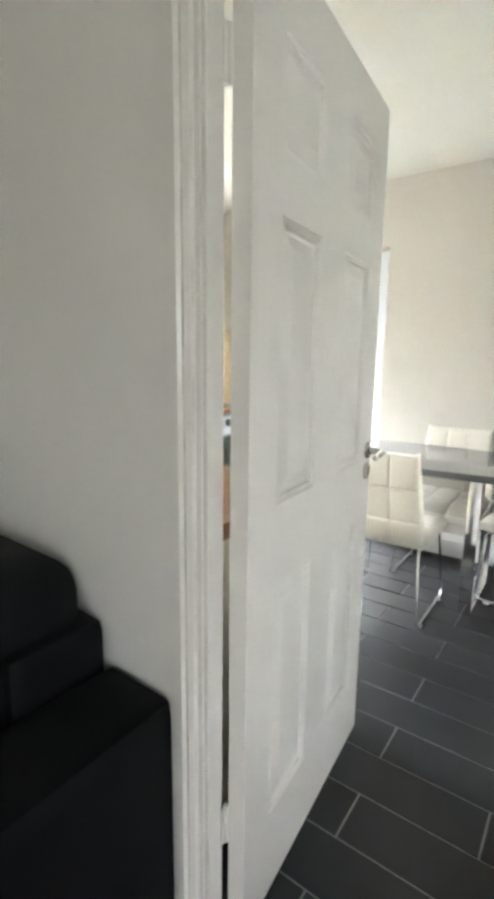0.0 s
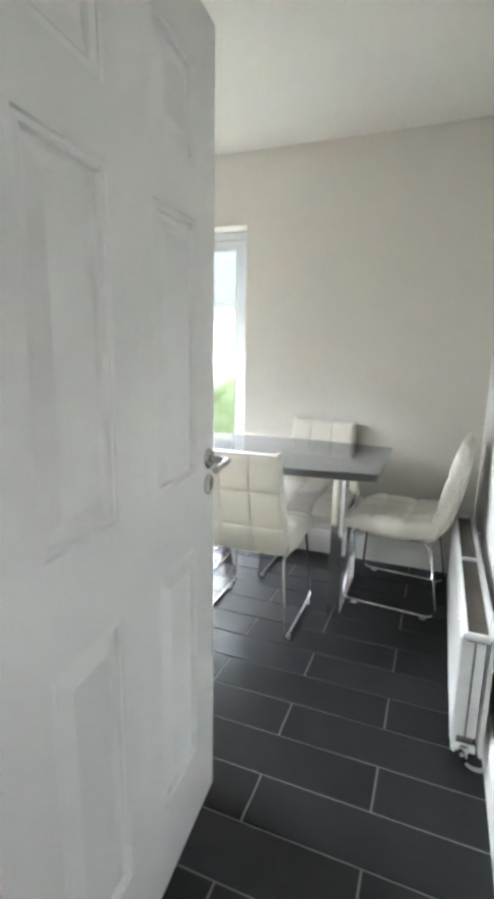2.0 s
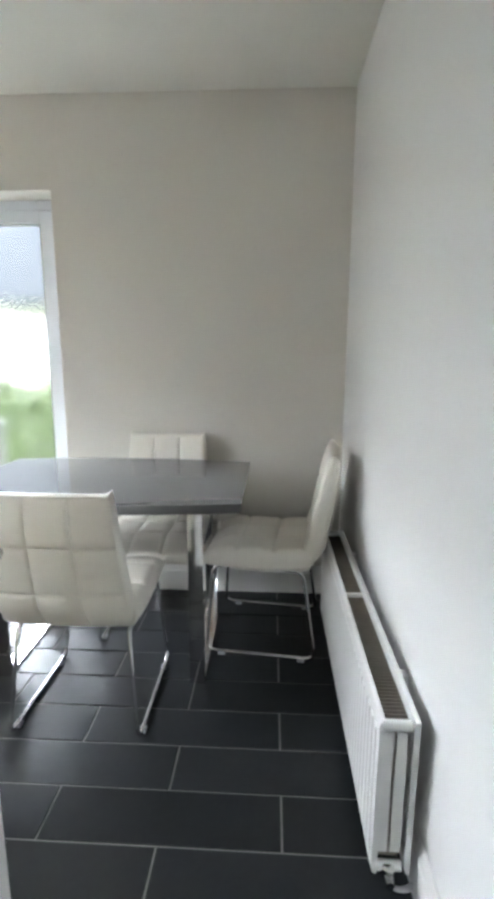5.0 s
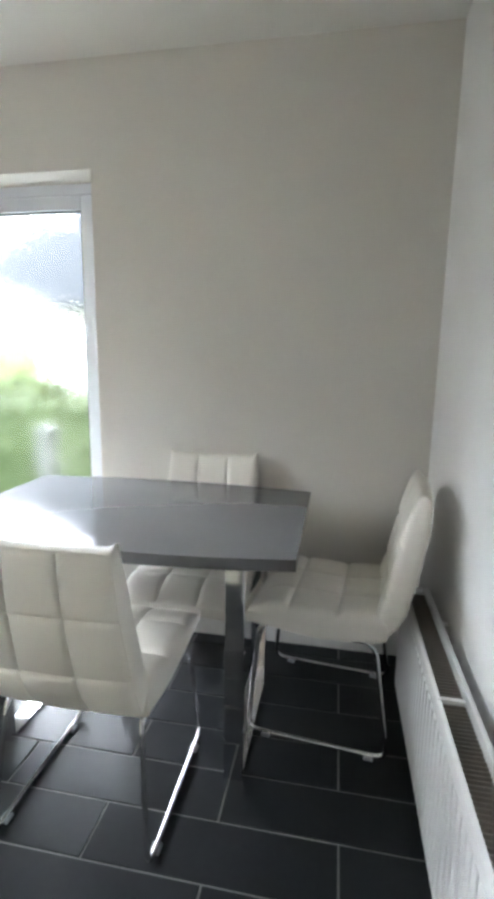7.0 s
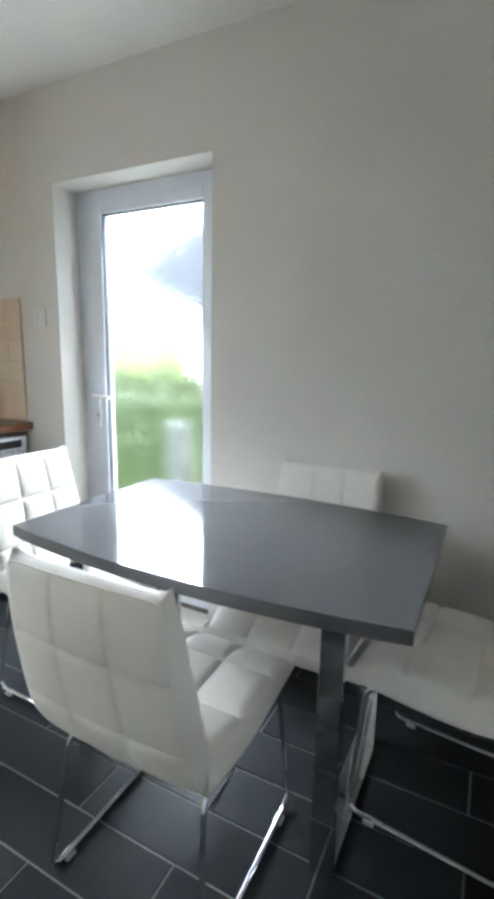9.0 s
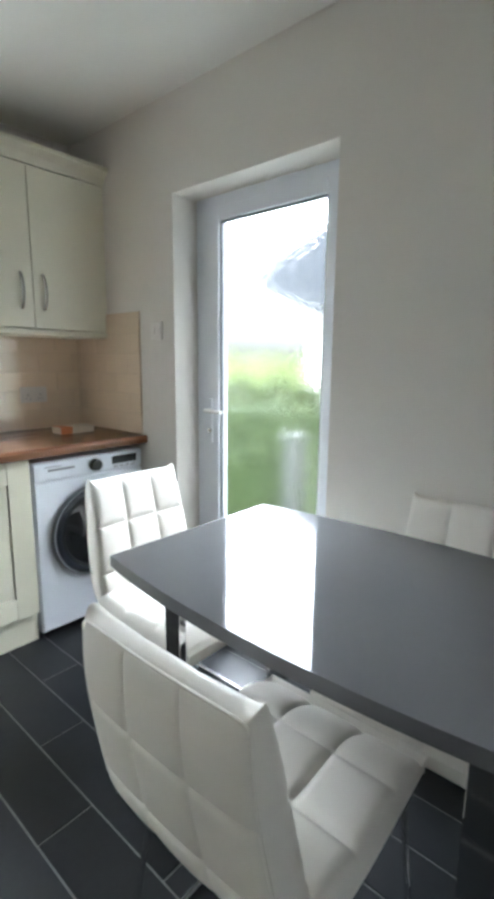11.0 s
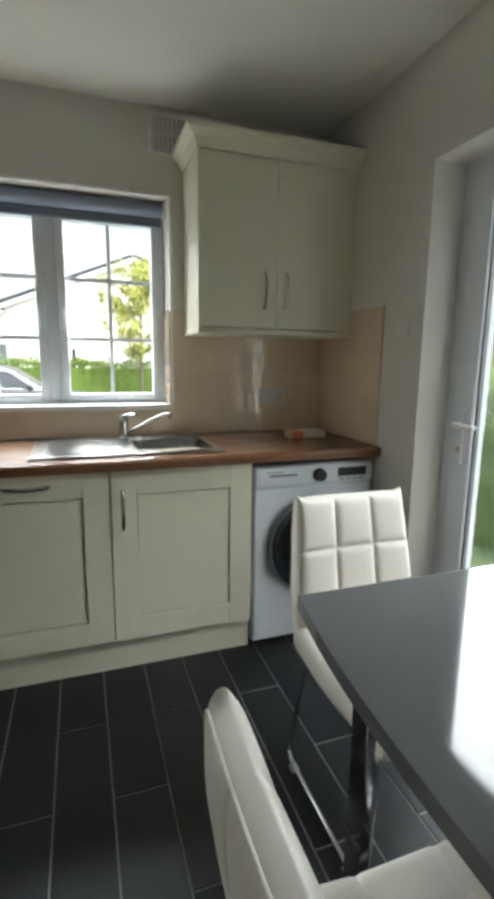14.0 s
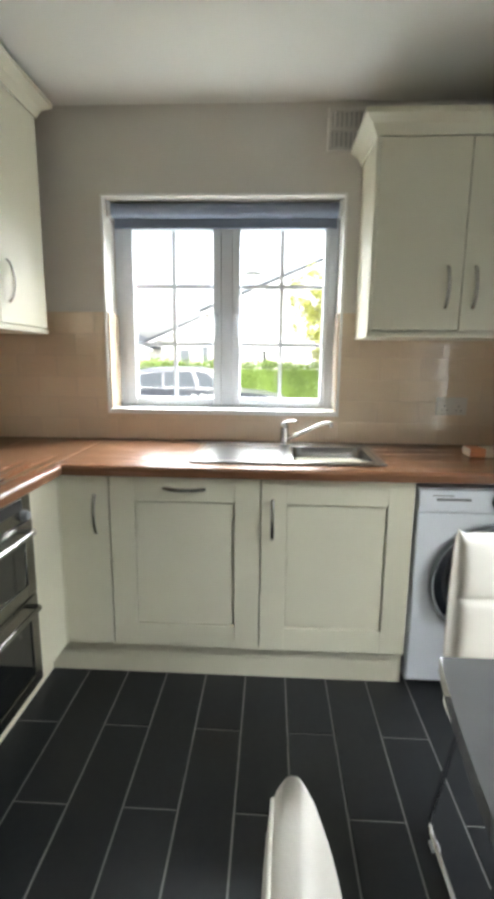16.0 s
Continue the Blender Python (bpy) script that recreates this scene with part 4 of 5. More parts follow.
# ---- dining table ----
def dining_table():
    t = thing("dining_table", (-1.004, 3.48, 0), 0, "grey high-gloss dining table with bowed sides and chrome legs", "table")
    xw, xe, n = -1.578, -0.430, 24
    prof = []
    for k in range(n + 1):
        u = 1 - 2 * k / n
        prof.append((xw + (xe - xw) * (1 - (u + 1) / 2), 3.160 - 0.052 * (1 - u * u) - 0.008 * u * -1))
    for k in range(n + 1):
        u = 1 - 2 * k / n
        prof.append((xe - (xe - xw) * (1 - (u + 1) / 2), 3.836 + 0.040 * (1 - u * u) + 0.006 * (1 - (u + 1) / 2)))
    bm = extrude(prof, "z", 0.724, 0.758)
    edge = [e for e in bm.edges if abs(e.verts[0].co.z - e.verts[1].co.z) < 1e-6]
    bmesh.ops.bevel(bm, geom=edge, offset=0.0025, segments=2, profile=0.5, affect="EDGES")
    part("tabletop", bm, m_table, t, "grey high-gloss top")
    for x in (-0.606, -1.385):
        for y in (3.237, 3.702):
            part("leg", box(x - 0.029, x + 0.029, y - 0.012, y + 0.012, 0.0, 0.714, 0.002), m_chrome, t, "flat polished chrome leg")
        part("floor_bar", box(x - 0.029, x + 0.029, 3.249, 3.690, 0.0, 0.014, 0.002), m_chrome, t)
        part("top_bar", box(x - 0.029, x + 0.029, 3.225, 3.714, 0.714, 0.7235, 0.001), m_chrome, t)
    part("rail", box(-1.33, -0.64, 3.475, 3.505, 0.700, 0.7235, 0.002), m_black, t, "dark steel rail under the top")


dining_table()


# ---- chairs ----
def quilt(width, length, thick, cols, rows, puff, place, back_puff=0.35):
    """A stitched cushion. place(x, s, n) sets a point: across, along, and out of the middle."""
    own = bmesh.new()

    def rim(t):
        return max(0.0, 1 - abs(2 * t - 1) ** 26) ** 0.5

    def spaced(cells):
        step = (0.0, 0.022, 0.045, 0.08, 0.14, 0.22, 0.34, 0.5, 0.66, 0.78, 0.86, 0.92, 0.955, 0.978)
        at = [(c + v) / cells for c in range(cells) for v in step] + [1.0]
        return sorted(at + [0.002, 0.004, 0.011, 1 - 0.011, 1 - 0.004, 1 - 0.002])
    us, vs = spaced(cols), spaced(rows)
    nu, nv = len(us), len(vs)
    grids = []
    for side in (1, -1):
        g = []
        for i in range(nu):
            row = []
            for j in range(nv):
                a, b = us[i], vs[j]
                e = min(rim(a), rim(b)) ** 0.7 * max(rim(a), rim(b)) ** 0.3
                wd = 0.055 if side > 0 else 0.030
                da, db = abs((cols * a + 0.5) % 1 - 0.5), abs((rows * b + 0.5) % 1 - 0.5)
                q = 0.75 * (1 - math.exp(-(da / wd) ** 1.6)) * (1 - math.exp(-(db / wd) ** 1.6)) + 0.25 * math.sin(PI * da) * math.sin(PI * db)
                h = thick / 2 * e + (puff if side > 0 else puff * back_puff) * (q - 0.7) * e
                if i in (0, nu - 1) or j in (0, nv - 1):
                    h = 0.0
                row.append(own.verts.new(place((a - 0.5) * width(b), b * length, side * h)))
            g.append(row)
        grids.append(g)
    for g in grids:
        for i in range(nu - 1):
            for j in range(nv - 1):
                own.faces.new((g[i][j], g[i + 1][j], g[i + 1][j + 1], g[i][j + 1]))
    bmesh.ops.remove_doubles(own, verts=own.verts, dist=1e-5)
    return own


def dining_chair(label):
    c = thing("dining_chair", (0, 0, 0), 0, label, "chair", "white dining chairs round the table")

    def on_seat(x, s, n):
        y = 0.262 - s
        roll = math.exp(-(s / 0.075) ** 2)
        dip = 0.018 * math.exp(-((0.46 - s) / 0.11) ** 2) - (0.048 if n > 0 else 0.004) * roll
        sag = -0.012 * math.sin(PI * min(1.0, s / 0.45)) if n < 0 else 0.0
        return (x, y - 0.010 * roll * (n > 0), 0.450 + dip + sag + n - 0.022 * s / 0.455)

    def on_back(x, s, n):
        t = s / 0.482
        n *= 1.0 - 0.06 * t - 0.40 * max(0.0, (t - 0.64) / 0.36) ** 2
        y = -0.198 - 0.094 * t * (1.35 - 0.35 * t)
        wrap = 0.008 * (abs(x) / 0.2) ** 2
        low = max(0.0, 1 - s / 0.14) ** 2
        half = abs(x) / (0.223 - 0.033 * t)
        ear = 0.013 * max(0.0, (half - 0.86) / 0.14) ** 1.5 * max(0.0, (t - 0.90) / 0.10) ** 2
        return (x * (1 - 0.10 * low), y + n * 0.985 + wrap + (0.055 if n < 0 else 0.02) * low, 0.388 + s * 0.996 + n * 0.12 + ear)
    part("seat", quilt(lambda b: 0.428 + 0.012 * b, 0.470, 0.094, 3, 3, 0.014, on_seat, 0.1), m_leather, c, "quilted white faux leather seat", True)
    back = part("backrest", quilt(lambda b: 0.446 - 0.066 * b, 0.482, 0.084, 3, 3, 0.011, on_back, 0.85), m_leather, c, "quilted white faux leather back", True)
    edge = [(-1, 0.05 + 0.042 * k) for k in range(11)] + [(x / 5, 0.4795) for x in range(-4, 5)] + [(1, 0.47 - 0.042 * k) for k in range(11)]
    welt = [on_back(u * 0.488 * (0.446 - 0.066 * s / 0.482), s, -0.036) for u, s in edge]
    part("piping", sweep(fillet(welt, 0.012, 3), 0.0024, 0.0024, 8), m_leather, back, smooth=True)
    for s in (-1, 1):
        x, xo = 0.185 * s, 0.218 * s
        loop = [(x, 0.205, 0.394), (xo, 0.232, 0.012), (xo, -0.232, 0.012), (x, -0.175, 0.384)]
        side = part("side_frame", sweep(fillet(loop, 0.045, 6, True), 0.0076, 0.0076, 10, True), m_chrome, c, "bent chrome tube runner", True)
        for y in (0.165, -0.175):
            part("glide", box(xo - 0.013, xo + 0.013, y - 0.015, y + 0.015, 0.0, 0.012, 0.003), m_slatebin, side, "clear plastic floor glide")
    for y, z in ((0.17, 0.393), (-0.14, 0.386)):
        part("cross_tube", sweep([(-0.185, y, z), (0.185, y, z)], 0.0085, 0.0085, 10), m_chrome, c, smooth=True)
    return c


base = "quilted white dining chair on chrome runners"
chair = dining_chair(base + ", back towards the doorway")
chair.matrix_basis = pose(-0.973, 3.150, 0, 0, 0, 0)
for x, y, turn, lab in ((-0.345, 3.628, 84, ", against the radiator wall"), (-0.856, 3.682, 180, ", tucked in beside the wall"), (-1.675, 3.525, -90, ", near the washing machine")):
    o = copy_thing(chair, pose(x, y, 0, 0, 0, turn))
    o["label"] = base + lab


# ---- sofa in the living room ----
def cushion(x0, x1, y0, y1, z0, z1, r=0.05, puff=0.02):
    bm = box(x0, x1, y0, y1, z0, z1)
    bmesh.ops.subdivide_edges(bm, edges=list(bm.edges), cuts=11, use_grid_fill=True)
    c = Vector(((x0 + x1) / 2, (y0 + y1) / 2, (z0 + z1) / 2))
    h = Vector(((x1 - x0) / 2, (y1 - y0) / 2, (z1 - z0) / 2))
    for v in bm.verts:
        d = v.co - c
        q = Vector((d.x / h.x, d.y / h.y, d.z / h.z))
        core = Vector((max(-h.x + r, min(h.x - r, d.x)), max(-h.y + r, min(h.y - r, d.y)), max(-h.z + r, min(h.z - r, d.z))))
        off = d - core
        if off.length > 1e-6:
            off = off.normalized() * r
        bulge = puff * (1 - q.x ** 2) * (1 - q.y ** 2) if abs(q.z) > 0.95 else (puff * (1 - q.x ** 2) * (1 - q.z ** 2) if abs(q.y) > 0.95 else 0)
        way = Vector((0, 0, math.copysign(1, q.z))) if abs(q.z) > 0.95 else Vector((0, math.copysign(1, q.y), 0))
        v.co = c + core + off + way * bulge
    return bm


def sofa():
    s = thing("sofa", (-1.8, 0.93, 0), 0, "black leather sofa against the partition wall", "sofa")
    y1 = 1.315
    part("arm", cushion(-0.985, -0.788, 0.37, y1, 0.03, 0.614, 0.018, 0.002), m_sofa, s, smooth=True)
    part("arm", cushion(-2.90, -2.69, 0.37, y1, 0.03, 0.614, 0.018, 0.002), m_sofa, s, smooth=True)
    part("base", cushion(-2.69, -0.986, 0.39, y1, 0.05, 0.30, 0.02, 0.0), m_sofa, s, smooth=True)
    part("back", cushion(-2.69, -0.988, 1.09, y1, 0.30, 0.727, 0.03, 0.002), m_sofa, s, smooth=True)
    for x0, x1 in ((-1.832, -0.990), (-2.684, -1.842)):
        part("seat_cushion", cushion(x0, x1, 0.37, 1.08, 0.30, 0.45, 0.05, 0.02), m_sofa, s, smooth=True)
        part("back_cushion", cushion(x0, x1 - 0.036 if x1 > -1.2 else x1, 0.99, 1.305, 0.43, 0.850, 0.075, 0.020), m_sofa, s, smooth=True)
    for x in (-0.88, -2.83):
        for y in (0.45, 1.25):
            part("foot", cylinder((x, y, 0), (x, y, 0.035), 0.025), m_black, s)


sofa()

# ---- outdoors ----
GROUND = -0.50
tagged(part("ground", box(-400, 400, -400, 400, GROUND - 0.4, GROUND), m_grass), "mown green lawn", "ground", kind="structure")
tagged(part("road", box(-17.4, -12.4, -60, 60, GROUND, GROUND + 0.02), m_asphalt), "grey asphalt road outside the window", "road", kind="structure")
# Unseen paving, added so neutral rather than green light bounces into the living room.
tagged(part("pavement", box(-30, 30, -40, LS - 0.2, GROUND, GROUND + 0.03), m_grout), "unseen pale paving added to bounce neutral light indoors", "pavement", kind="structure")
tagged(part("kerb", box(-12.4, -12.25, -60, 60, GROUND, GROUND + 0.12, 0.02), m_grout), "pale concrete kerb", "kerb", kind="structure")
tagged(part("pavement", box(-12.25, -10.6, -60, 60, GROUND, GROUND + 0.10), m_grout), "pale concrete footpath", "pavement", kind="structure")


def leaves(spots, size, seed, mat, name, parent=None):
    rnd = random.Random(seed)
    verts, faces = [], []
    for p, k in spots:
        for _ in range(k):
            c = Vector(p) + Vector((rnd.gauss(0, 1), rnd.gauss(0, 1), rnd.gauss(0, 1))) * size * 1.6
            a = Vector((rnd.uniform(-1, 1), rnd.uniform(-1, 1), rnd.uniform(-1, 1))).normalized() * size
            b = a.cross(Vector((rnd.uniform(-1, 1), rnd.uniform(-1, 1), rnd.uniform(-1, 1)))).normalized() * size * 0.55
            i = len(verts)
            verts += [c - a, c + b, c + a, c - b]
            faces.append((i, i + 1, i + 2, i + 3))
    me = bpy.data.meshes.new(name)
    me.from_pydata([tuple(v) for v in verts], [], faces)
    me.materials.append(mat)
    o = new(name, me)
    if parent:
        me.transform(under(parent).inverted())
        o.parent = parent
    return o


def hedge(x0, x1, y0, y1, height, seed, label, size=0.07, mat=None):
    mat = mat or m_hedge
    h = thing("hedge", ((x0 + x1) / 2, (y0 + y1) / 2, GROUND), 0, label, "hedge", kind="stuff")
    rnd = random.Random(seed)
    part("core", box(x0 + 0.12, x1 - 0.12, y0 + 0.12, y1 - 0.12, GROUND, GROUND + height - 0.12, 0.05), mat, h)
    spots = []
    n = int((abs(x1 - x0) * abs(y1 - y0) + height * 2 * (abs(x1 - x0) + abs(y1 - y0))) * 40)
    for _ in range(n):
        x, y, z = rnd.uniform(x0, x1), rnd.uniform(y0, y1), GROUND + rnd.uniform(0.02, height)
        f = rnd.choice("xXyYttt")
        x = {"x": x0, "X": x1}.get(f, x)
        y = {"y": y0, "Y": y1}.get(f, y)
        z = GROUND + height + 0.05 * math.sin(3 * y + x) if f == "t" else z
        spots.append(((x, y, z), 5))
    leaves(spots, size, seed, mat, "foliage", h)


hedge(-19.6, -18.6, -6.0, 9.0, 1.60, 3, "clipped bright green hedge along the road", 0.06, m_hedge_road)
hedge(-22.0, -6.5, 13.0, 14.0, 1.6, 6, "pale green garden shrubs further off", 0.09, m_shrub)
hedge(-9.5, 1.5, 6.3, 7.1, 1.42, 4, "clipped green hedge behind the house", 0.06)


def tree(x, y, height, crown, seed, label):
    t = thing("tree", (x, y, GROUND), 0, label, "tree")
    rnd = random.Random(seed)
    bm = bmesh.new()
    top = GROUND + height
    sweep([(x, y, GROUND), (x + 0.03, y, GROUND + height * 0.4), (x, y + 0.05, top * 0.9)], 0.05, 0.05, 8, bm=bm)
    spots = []
    for k in range(44):
        z = GROUND + height * rnd.uniform(0.34, 0.93)
        a = rnd.uniform(0, 2 * PI)
        r = crown * rnd.uniform(0.5, 1.0) * math.sin(PI * min(0.95, max(0.18, (z - GROUND) / height - 0.22) / 0.8)) ** 0.6
        tip = Vector((x + r * math.cos(a), y + r * math.sin(a), z + 0.35 * r))
        sweep([(x, y, z - 0.15), tuple((Vector((x, y, z)) + tip) / 2), tuple(tip)], 0.016, 0.012, 5, bm=bm)
        for f in (0.5, 0.75, 1.0, 1.15):
            spots.append((tuple(Vector((x, y, z)).lerp(tip, f) + Vector((rnd.gauss(0, 0.1), rnd.gauss(0, 0.1), rnd.gauss(0, 0.1)))), 34))
    part("trunk", bm, m_bark, t)
    leaves(spots, 0.062, seed, m_treeleaf, "crown", t)


tree(-17.9, 4.75, 5.2, 1.25, 11, "slender young tree in yellow-green spring leaf")


def house(name, x, y, half, depth, eave, apex, label, panes=()):
    h = thing(name, (x, y, GROUND), 0, label, "house", "white houses across the road")
    z0 = GROUND
    gable = [(y - half, z0), (y + half, z0), (y + half, eave), (y, apex), (y - half, eave)]
    part("wall", extrude(gable, "x", x - depth, x), m_render, h)
    for s in (-1, 1):
        d = Vector((s * half, eave - apex)).normalized()
        nrm = Vector((-d.y, d.x)) * s
        p0, p1 = Vector((y, apex)), Vector((y + s * half, eave)) + d * 0.35
        prof = [p0 + nrm * 0.01, p1 + nrm * 0.01, p1 + nrm * 0.16, p0 + nrm * 0.16]
        r = part("roof", extrude([tuple(v) for v in prof], "x", x - depth - 0.2, x + 0.25), m_roof, h, "grey slate roof slope")
        prof = [p0 - nrm * 0.16, p1 - nrm * 0.16, p1 + nrm * 0.0, p0 + nrm * 0.0]
        part("bargeboard", extrude([tuple(v) for v in prof], "x", x + 0.20, x + 0.26), m_gloss, r, "white bargeboard")
    for u, z, w, tall in panes:
        win = part("window", box(x, x + 0.05, u - w / 2, u + w / 2, z, z + tall, 0.01), m_gloss, h, "white window frame")
        part("pane", box(x + 0.051, x + 0.056, u - w / 2 + 0.09, u + w / 2 - 0.09, z + 0.09, z + tall - 0.09), m_farglass, win)
        part("sill", box(x, x + 0.14, u - w / 2 - 0.06, u + w / 2 + 0.06, z - 0.08, z), m_gloss, win)
    return h


house("house", -24.0, 5.2, 5.4, 10, 3.55, 5.75, "white rendered house with a shallow gable and slate roof")
house("house", -33.0, -0.9, 4.6, 9, 2.3, 4.3, "white rendered house further along the road", [(-1.4, 0.6, 0.8, 1.6), (-2.9, 0.6, 0.8, 1.4)])
house("house", -47.0, -6.5, 5.0, 9, 2.0, 3.9, "white rendered house far along the road")
h4 = house("house", -31.0, -8.8, 4.0, 9, 2.0, 3.4, "low white rendered house behind the hedge")
# house behind the back garden
def back_house():
    h = thing("house", (-1.0, 13.0, GROUND), 0, "white rendered neighbouring house with a dark slate roof", "house")
    part("wall", box(-6.1, 6.0, 11.0, 17.0, GROUND, 2.245), m_render, h)
    part("roof", extrude([(-7.4, 2.92), (-7.15, 3.12), (-4.6, 4.2), (5.0, 4.2), (6.4, 2.4), (6.4, 2.2), (-5.6, 2.2), (-6.5, 2.50), (-7.2, 2.82)], "y", 10.4, 17.4), m_roof, h, "dark slate roof with deep eaves")


back_house()
bin_ = thing("garden_post", (-3.0, 6.05, GROUND), 0, "pale grey post in front of the garden hedge", "post")
part("post", box(-3.08, -2.93, 5.98, 6.12, GROUND, 0.60, 0.01), m_post, bin_)
part("cap", box(-3.10, -2.91, 5.96, 6.14, 0.60, 0.64, 0.01), m_post, bin_)


def street_lamp():
    x, y = -20.5, 2.07
    s = thing("street_lamp", (x, y, GROUND), 0, "grey street lamp with a bell-shaped hood", "street lamp")
    part("pole", cylinder((x, y, GROUND), (x, y, 4.62), 0.045, 0.03, 12), m_render, s)
    part("hood", revolve([(0.0, 0.0), (0.34, 0.0), (0.33, 0.05), (0.16, 0.15), (0.06, 0.22), (0.05, 0.42), (0.0, 0.43)], (x, y, 4.62), "z", 24), m_lamp_post, s, smooth=True)


street_lamp()
gp = thing("gate_post", (-19.9, 2.55, GROUND), 0, "dark slim post standing by the hedge", "post")
part("post", cylinder((-19.9, 2.55, GROUND), (-19.9, 2.55, 1.62), 0.06, n=12), m_black, gp)
part("cap", cylinder((-19.9, 2.55, 1.62), (-19.9, 2.55, 1.65), 0.07, n=12), m_black, gp)


def car():
    x, y, g = -14.0, 1.05, GROUND + 0.02
    c = thing("car", (x, y, g), 0, "black estate car parked across the road", "car")
    # side profile along y, the bonnet towards +y
    low = [(-2.33, 0.30), (-2.37, 0.62), (-2.30, 0.98), (-1.20, 1.02), (0.62, 1.00), (1.60, 0.93), (2.15, 0.80), (2.33, 0.58), (2.30, 0.28)]
    bm = extrude([(y + a, g + b) for a, b in low], "x", x - 0.90, x + 0.90)
    bmesh.ops.bevel(bm, geom=[e for e in bm.edges], offset=0.05, segments=3, profile=0.6, affect="EDGES")
    body = part("body", bm, m_carpaint, c, smooth=True)
    own = bmesh.new()
    base = [(-2.22, 1.00), (-1.72, 1.50), (-1.30, 1.58), (-0.20, 1.60), (0.15, 1.52), (0.95, 1.00)]
    wide = []
    for sx in (-1, 1):
        wide.append([own.verts.new((x + sx * (0.84 - 0.30 * max(0, b - 1.0)), y + a, g + b)) for a, b in base])
    n = len(base)
    for k in range(n - 1):
        own.faces.new((wide[0][k], wide[0][k + 1], wide[1][k + 1], wide[1][k]))
    own.faces.new(wide[0][::-1])
    own.faces.new(wide[1])
    bmesh.ops.bevel(own, geom=[e for e in own.edges], offset=0.04, segments=2, profile=0.5, affect="EDGES")
    part("cabin", own, m_carpaint, c, smooth=True)
    for win in ([(-2.00, 1.06), (-1.66, 1.40), (-1.05, 1.46), (-1.05, 1.06)], [(-0.98, 1.06), (-0.98, 1.46), (-0.28, 1.48), (-0.16, 1.06)], [(-0.08, 1.06), (-0.20, 1.48), (0.10, 1.44), (0.62, 1.06)]):
        own = bmesh.new()
        lo = [own.verts.new((x + 0.848 - 0.30 * (b - 1.0), y + a, g + b)) for a, b in win]
        hi = [own.verts.new((x + 0.856 - 0.30 * (b - 1.0), y + a, g + b)) for a, b in win]
        for k in range(4):
            own.faces.new((lo[k], lo[(k + 1) % 4], hi[(k + 1) % 4], hi[k]))
        own.faces.new(lo[::-1])
        own.faces.new(hi)
        part("side_window", own, m_carglass, c, "tinted side window")
        part("window_trim", sweep([(x + 0.858 - 0.30 * (b - 1.0), y + a, g + b) for a, b in win], 0.012, 0.008, 6, True), m_chrome, c, "bright window trim")
    for yy in (-1.42, 1.42):
        w = part("wheel", revolve([(0.0, 0.0), (0.20, 0.0), (0.22, 0.01)] + [(0.31, 0.0), (0.33, -0.04), (0.33, -0.18), (0.30, -0.22), (0.0, -0.22)], (x + 0.92, y + yy, g + 0.33), "x", 28), m_rubber, c, "black tyre", True)
        part("rim", revolve([(0, 0.004), (0.21, 0.004), (0.22, 0.012), (0.10, 0.02), (0, 0.03)], (x + 0.92, y + yy, g + 0.33), "x", 20), m_steel, w, smooth=True)
        w2 = part("wheel", revolve([(0.0, 0.0), (0.31, 0.0), (0.33, 0.04), (0.33, 0.18), (0.30, 0.22), (0.0, 0.22)], (x - 0.92, y + yy, g + 0.33), "x", 28), m_rubber, c, "black tyre", True)
    part("tail_light", box(x + 0.72, x + 0.915, y - 2.36, y - 2.16, g + 0.78, g + 0.95, 0.03), m_red, c, "red tail light")
    part("door_mirror", box(x + 0.88, x + 1.04, y + 0.50, y + 0.60, g + 1.02, g + 1.16, 0.03), m_carpaint, c)
    for k, wdt in enumerate((0.11, 0.15, 0.12)):
        part("lettering_bar", box(x + 0.905, x + 0.910, y - 0.25 + k * 0.22, y - 0.25 + k * 0.22 + wdt, g + 0.80, g + 0.90), m_socket, c, "white sticker lettering")


car()

# ---- floor and wall tiles ----
def tile_mesh(name, u, v, t, mat, bevel):
    """One tile, u wide, v high, t thick, its back at z = 0 and its middle at the origin."""
    bm = bmesh.new()
    a, b = u / 2, v / 2
    rows = [[(-a, -b, 0), (a, -b, 0), (a, b, 0), (-a, b, 0)], [(-a, -b, t - bevel), (a, -b, t - bevel), (a, b, t - bevel), (-a, b, t - bevel)]]
    a, b = a - bevel, b - bevel
    rows.append([(-a, -b, t), (a, -b, t), (a, b, t), (-a, b, t)])
    vs = [[bm.verts.new(p) for p in r] for r in rows]
    for p, q in zip(vs, vs[1:]):
        for k in range(4):
            bm.faces.new((p[k], p[(k + 1) % 4], q[(k + 1) % 4], q[k]))
    bm.faces.new(vs[2])
    me = bpy.data.meshes.new(name)
    bm.to_mesh(me)
    bm.free()
    me.materials.append(mat)
    return me


MESHES = {}


def lay(name, u, v, t, mat, bevel, m, parent):
    key = (name, round(u, 3), round(v, 3))
    if key not in MESHES:
        MESHES[key] = tile_mesh(name, u, v, t, mat, bevel)
    o = new(name, MESHES[key])
    o.parent = parent
    o.matrix_basis = m
    return o


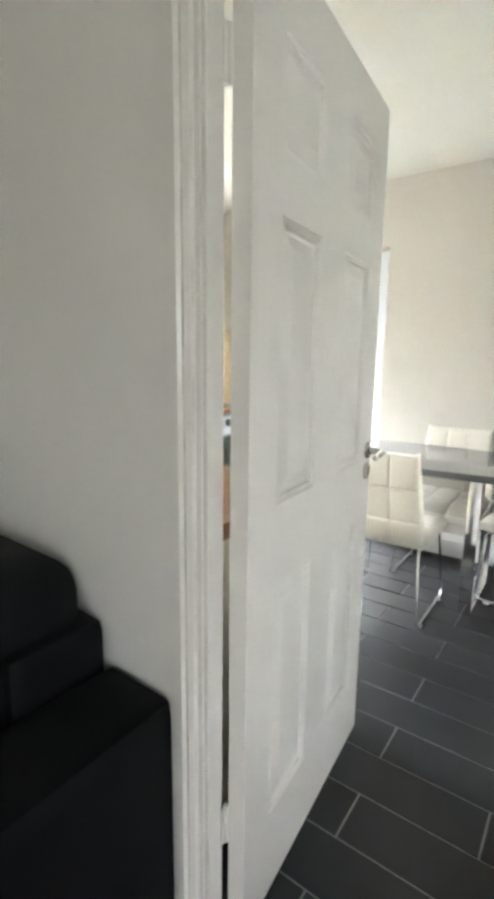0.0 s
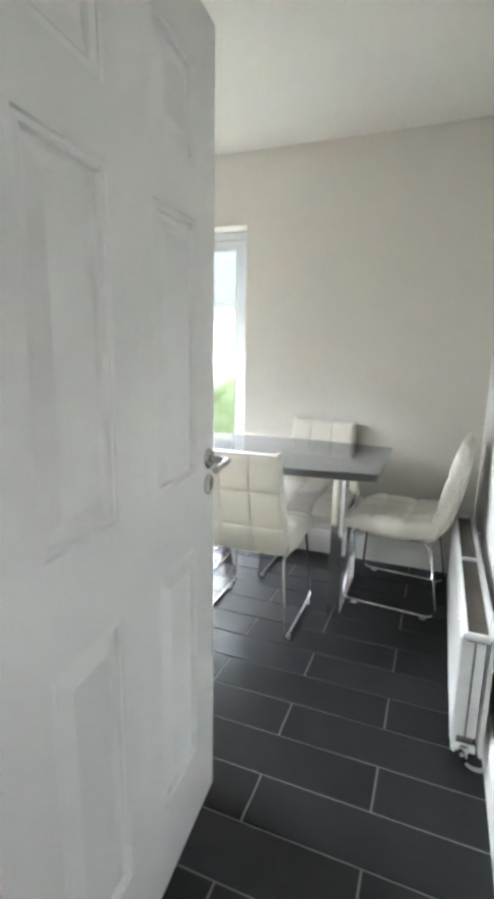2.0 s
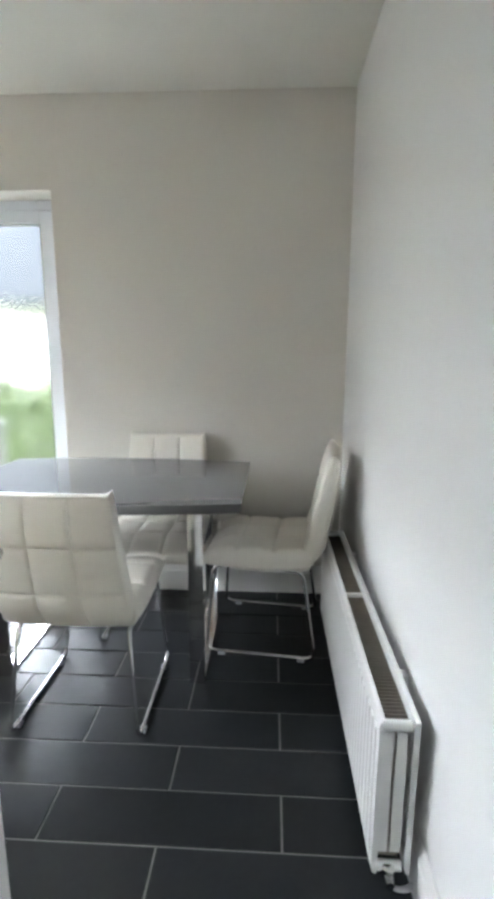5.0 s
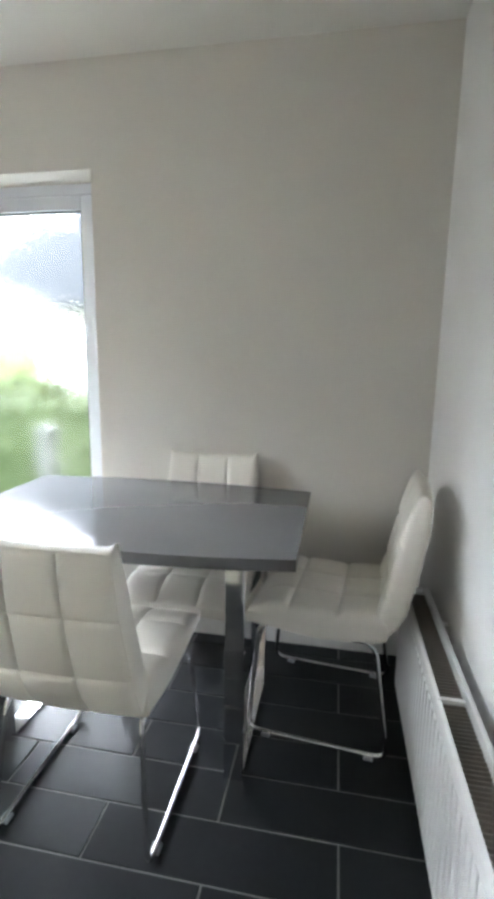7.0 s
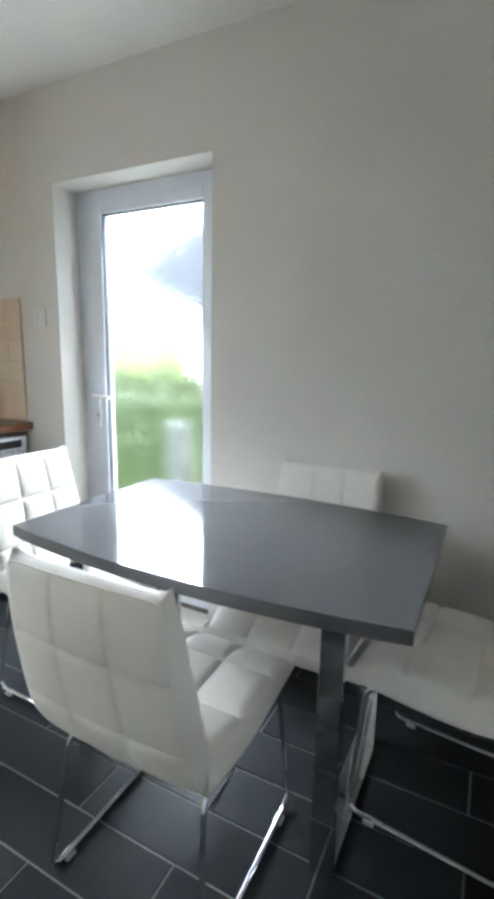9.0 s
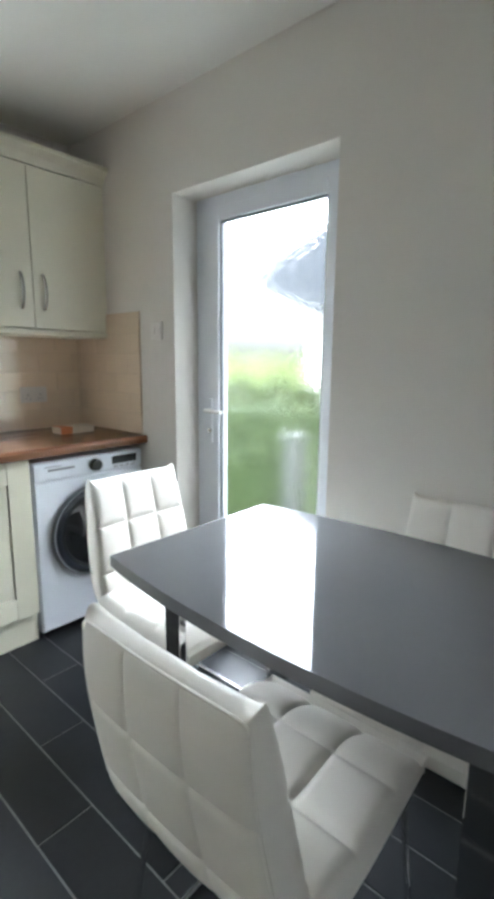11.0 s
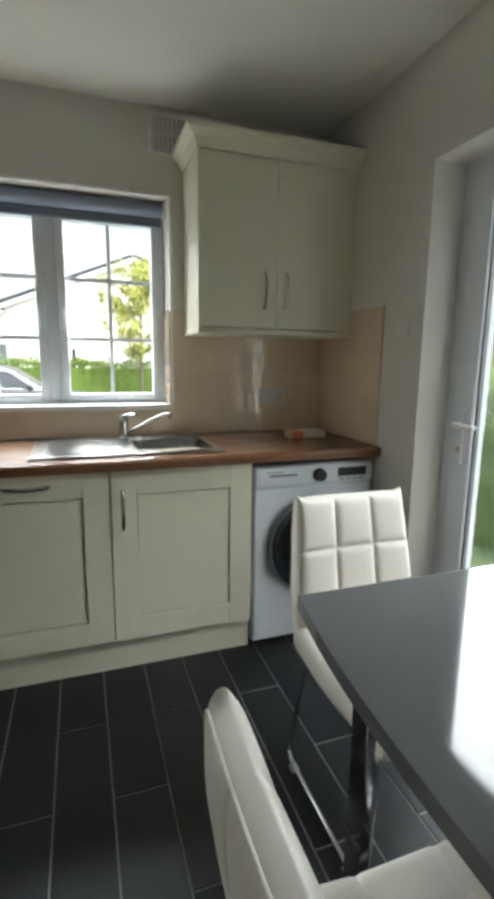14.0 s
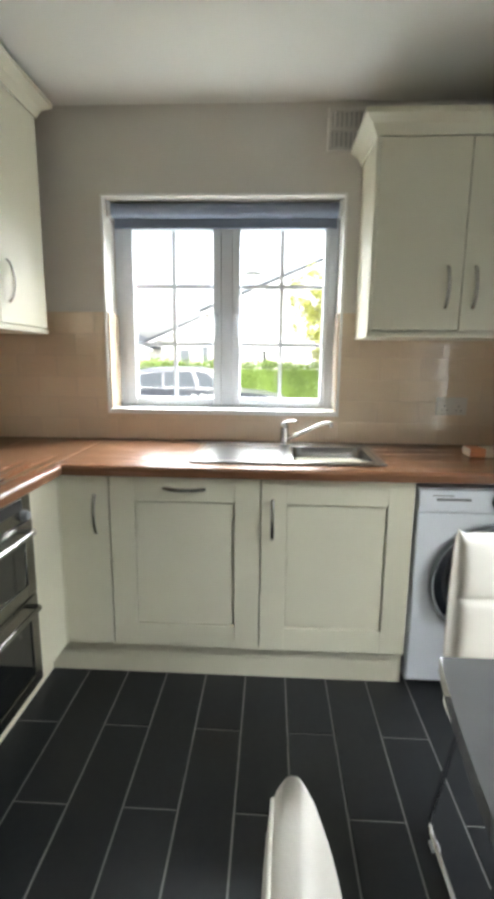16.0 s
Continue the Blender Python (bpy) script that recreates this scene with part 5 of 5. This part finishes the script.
rnd = random.Random(5)
PITCH, LENGTH, GAP = 0.1668, 0.653, 0.0055
for r in range(-5, 12):
    lo, hi = max(2.083 + PITCH * r, SOUTH - 0.035), min(2.083 + PITCH * (r + 1), NORTH)
    if hi - lo < 0.02:
        continue
    x = (-0.288 if r % 2 else -0.617) + LENGTH * 2
    while x > WEST:
        a, b = max(x - LENGTH, WEST), min(x, EAST)
        x -= LENGTH
        if b - a > 0.02:
            lay("floor_tile", b - a - GAP, hi - lo - GAP, 0.010, m_slate, 0.0012,
                pose((a + b) / 2, (lo + hi) / 2, -0.0095 + rnd.uniform(-0.0003, 0.0003), rnd.uniform(-0.05, 0.05), rnd.uniform(-0.05, 0.05), 0), floor)

TW, TH, TG = 0.200, 0.1045, 0.0022


def tiled(name, origin, along, out, length, z0, z1, label, holes=(), phase=0.0):
    """Half-bond tiles on a wall: from origin along a way for a length, standing out along out."""
    origin, along, out = Vector(origin), Vector(along), Vector(out)
    turn = Matrix((along, Vector((0, 0, 1)), out)).transposed().to_4x4()
    bed = bmesh.new()
    spans = [(0.0, length, z0, z1)]
    for h0, h1, hz0, hz1 in holes:
        spans = [(0.0, h0, z0, z1), (h1, length, z0, z1), (h0, h1, z0, hz0)]
    for s0, s1, a, b in spans:
        p, q = origin + along * s0, origin + along * s1 + out * 0.0085
        box(min(p.x, q.x), max(p.x, q.x), min(p.y, q.y), max(p.y, q.y), a, b, 0, bed)
    w = tagged(part(name, bed, m_wallgrout), label, "wall tiles", kind="structure")
    r, z = 0, z0
    while z < z1 - 0.01:
        zt = min(z + TH, z1)
        s = -TW * (0.5 if r % 2 else 0.0) - phase
        while s < length:
            for s0, s1, a, b in spans:
                u0, u1, v0, v1 = max(s, s0), min(s + TW, s1), max(z, a), min(zt, b)
                if u1 - u0 > 0.012 and v1 - v0 > 0.012:
                    p = origin + along * ((u0 + u1) / 2) + out * 0.004
                    m = Matrix.Translation((p.x, p.y, (v0 + v1) / 2)) @ turn @ pose(0, 0, 0, rnd.uniform(-0.35, 0.35), rnd.uniform(-0.25, 0.25), 0)
                    lay("wall_tile", u1 - u0 - TG, v1 - v0 - TG, 0.006, m_walltile, 0.0014, m, w)
            s += TW
        z = zt
        r += 1
    return w


TZ0, TZ1 = 0.910, 1.537
tiled("wall_tiling_west", (WEST, NORTH - 0.010, 0), (0, -1, 0), (1, 0, 0), NORTH - 0.010 - SOUTH, TZ0, TZ1, "glossy beige half-bond wall tiles above the worktop",
      [(NORTH - 0.010 - WY1 - 0.0125, NORTH - 0.010 - WY0 + 0.0125, WZ0 - 0.0125, TZ1)], 0.06)
tiled("wall_tiling_north", (WEST, NORTH, 0), (1, 0, 0), (0, -1, 0), 0.605, TZ0, TZ1, "glossy beige half-bond wall tiles beside the worktop")
tiled("wall_tiling_south", (-0.84, SOUTH, 0), (-1, 0, 0), (0, 1, 0), -0.84 - WEST - 0.011, TZ0, TZ1, "glossy beige half-bond wall tiles behind the hob")
tiled("reveal_tiling", (WEST - 0.002, WY0, 0), (-1, 0, 0), (0, 1, 0), 0.155, WZ0 + 0.0125, TZ1, "beige tiles on the window reveal")
tiled("reveal_tiling", (WEST - 0.157, WY1, 0), (1, 0, 0), (0, -1, 0), 0.155, WZ0 + 0.0125, TZ1, "beige tiles on the window reveal")
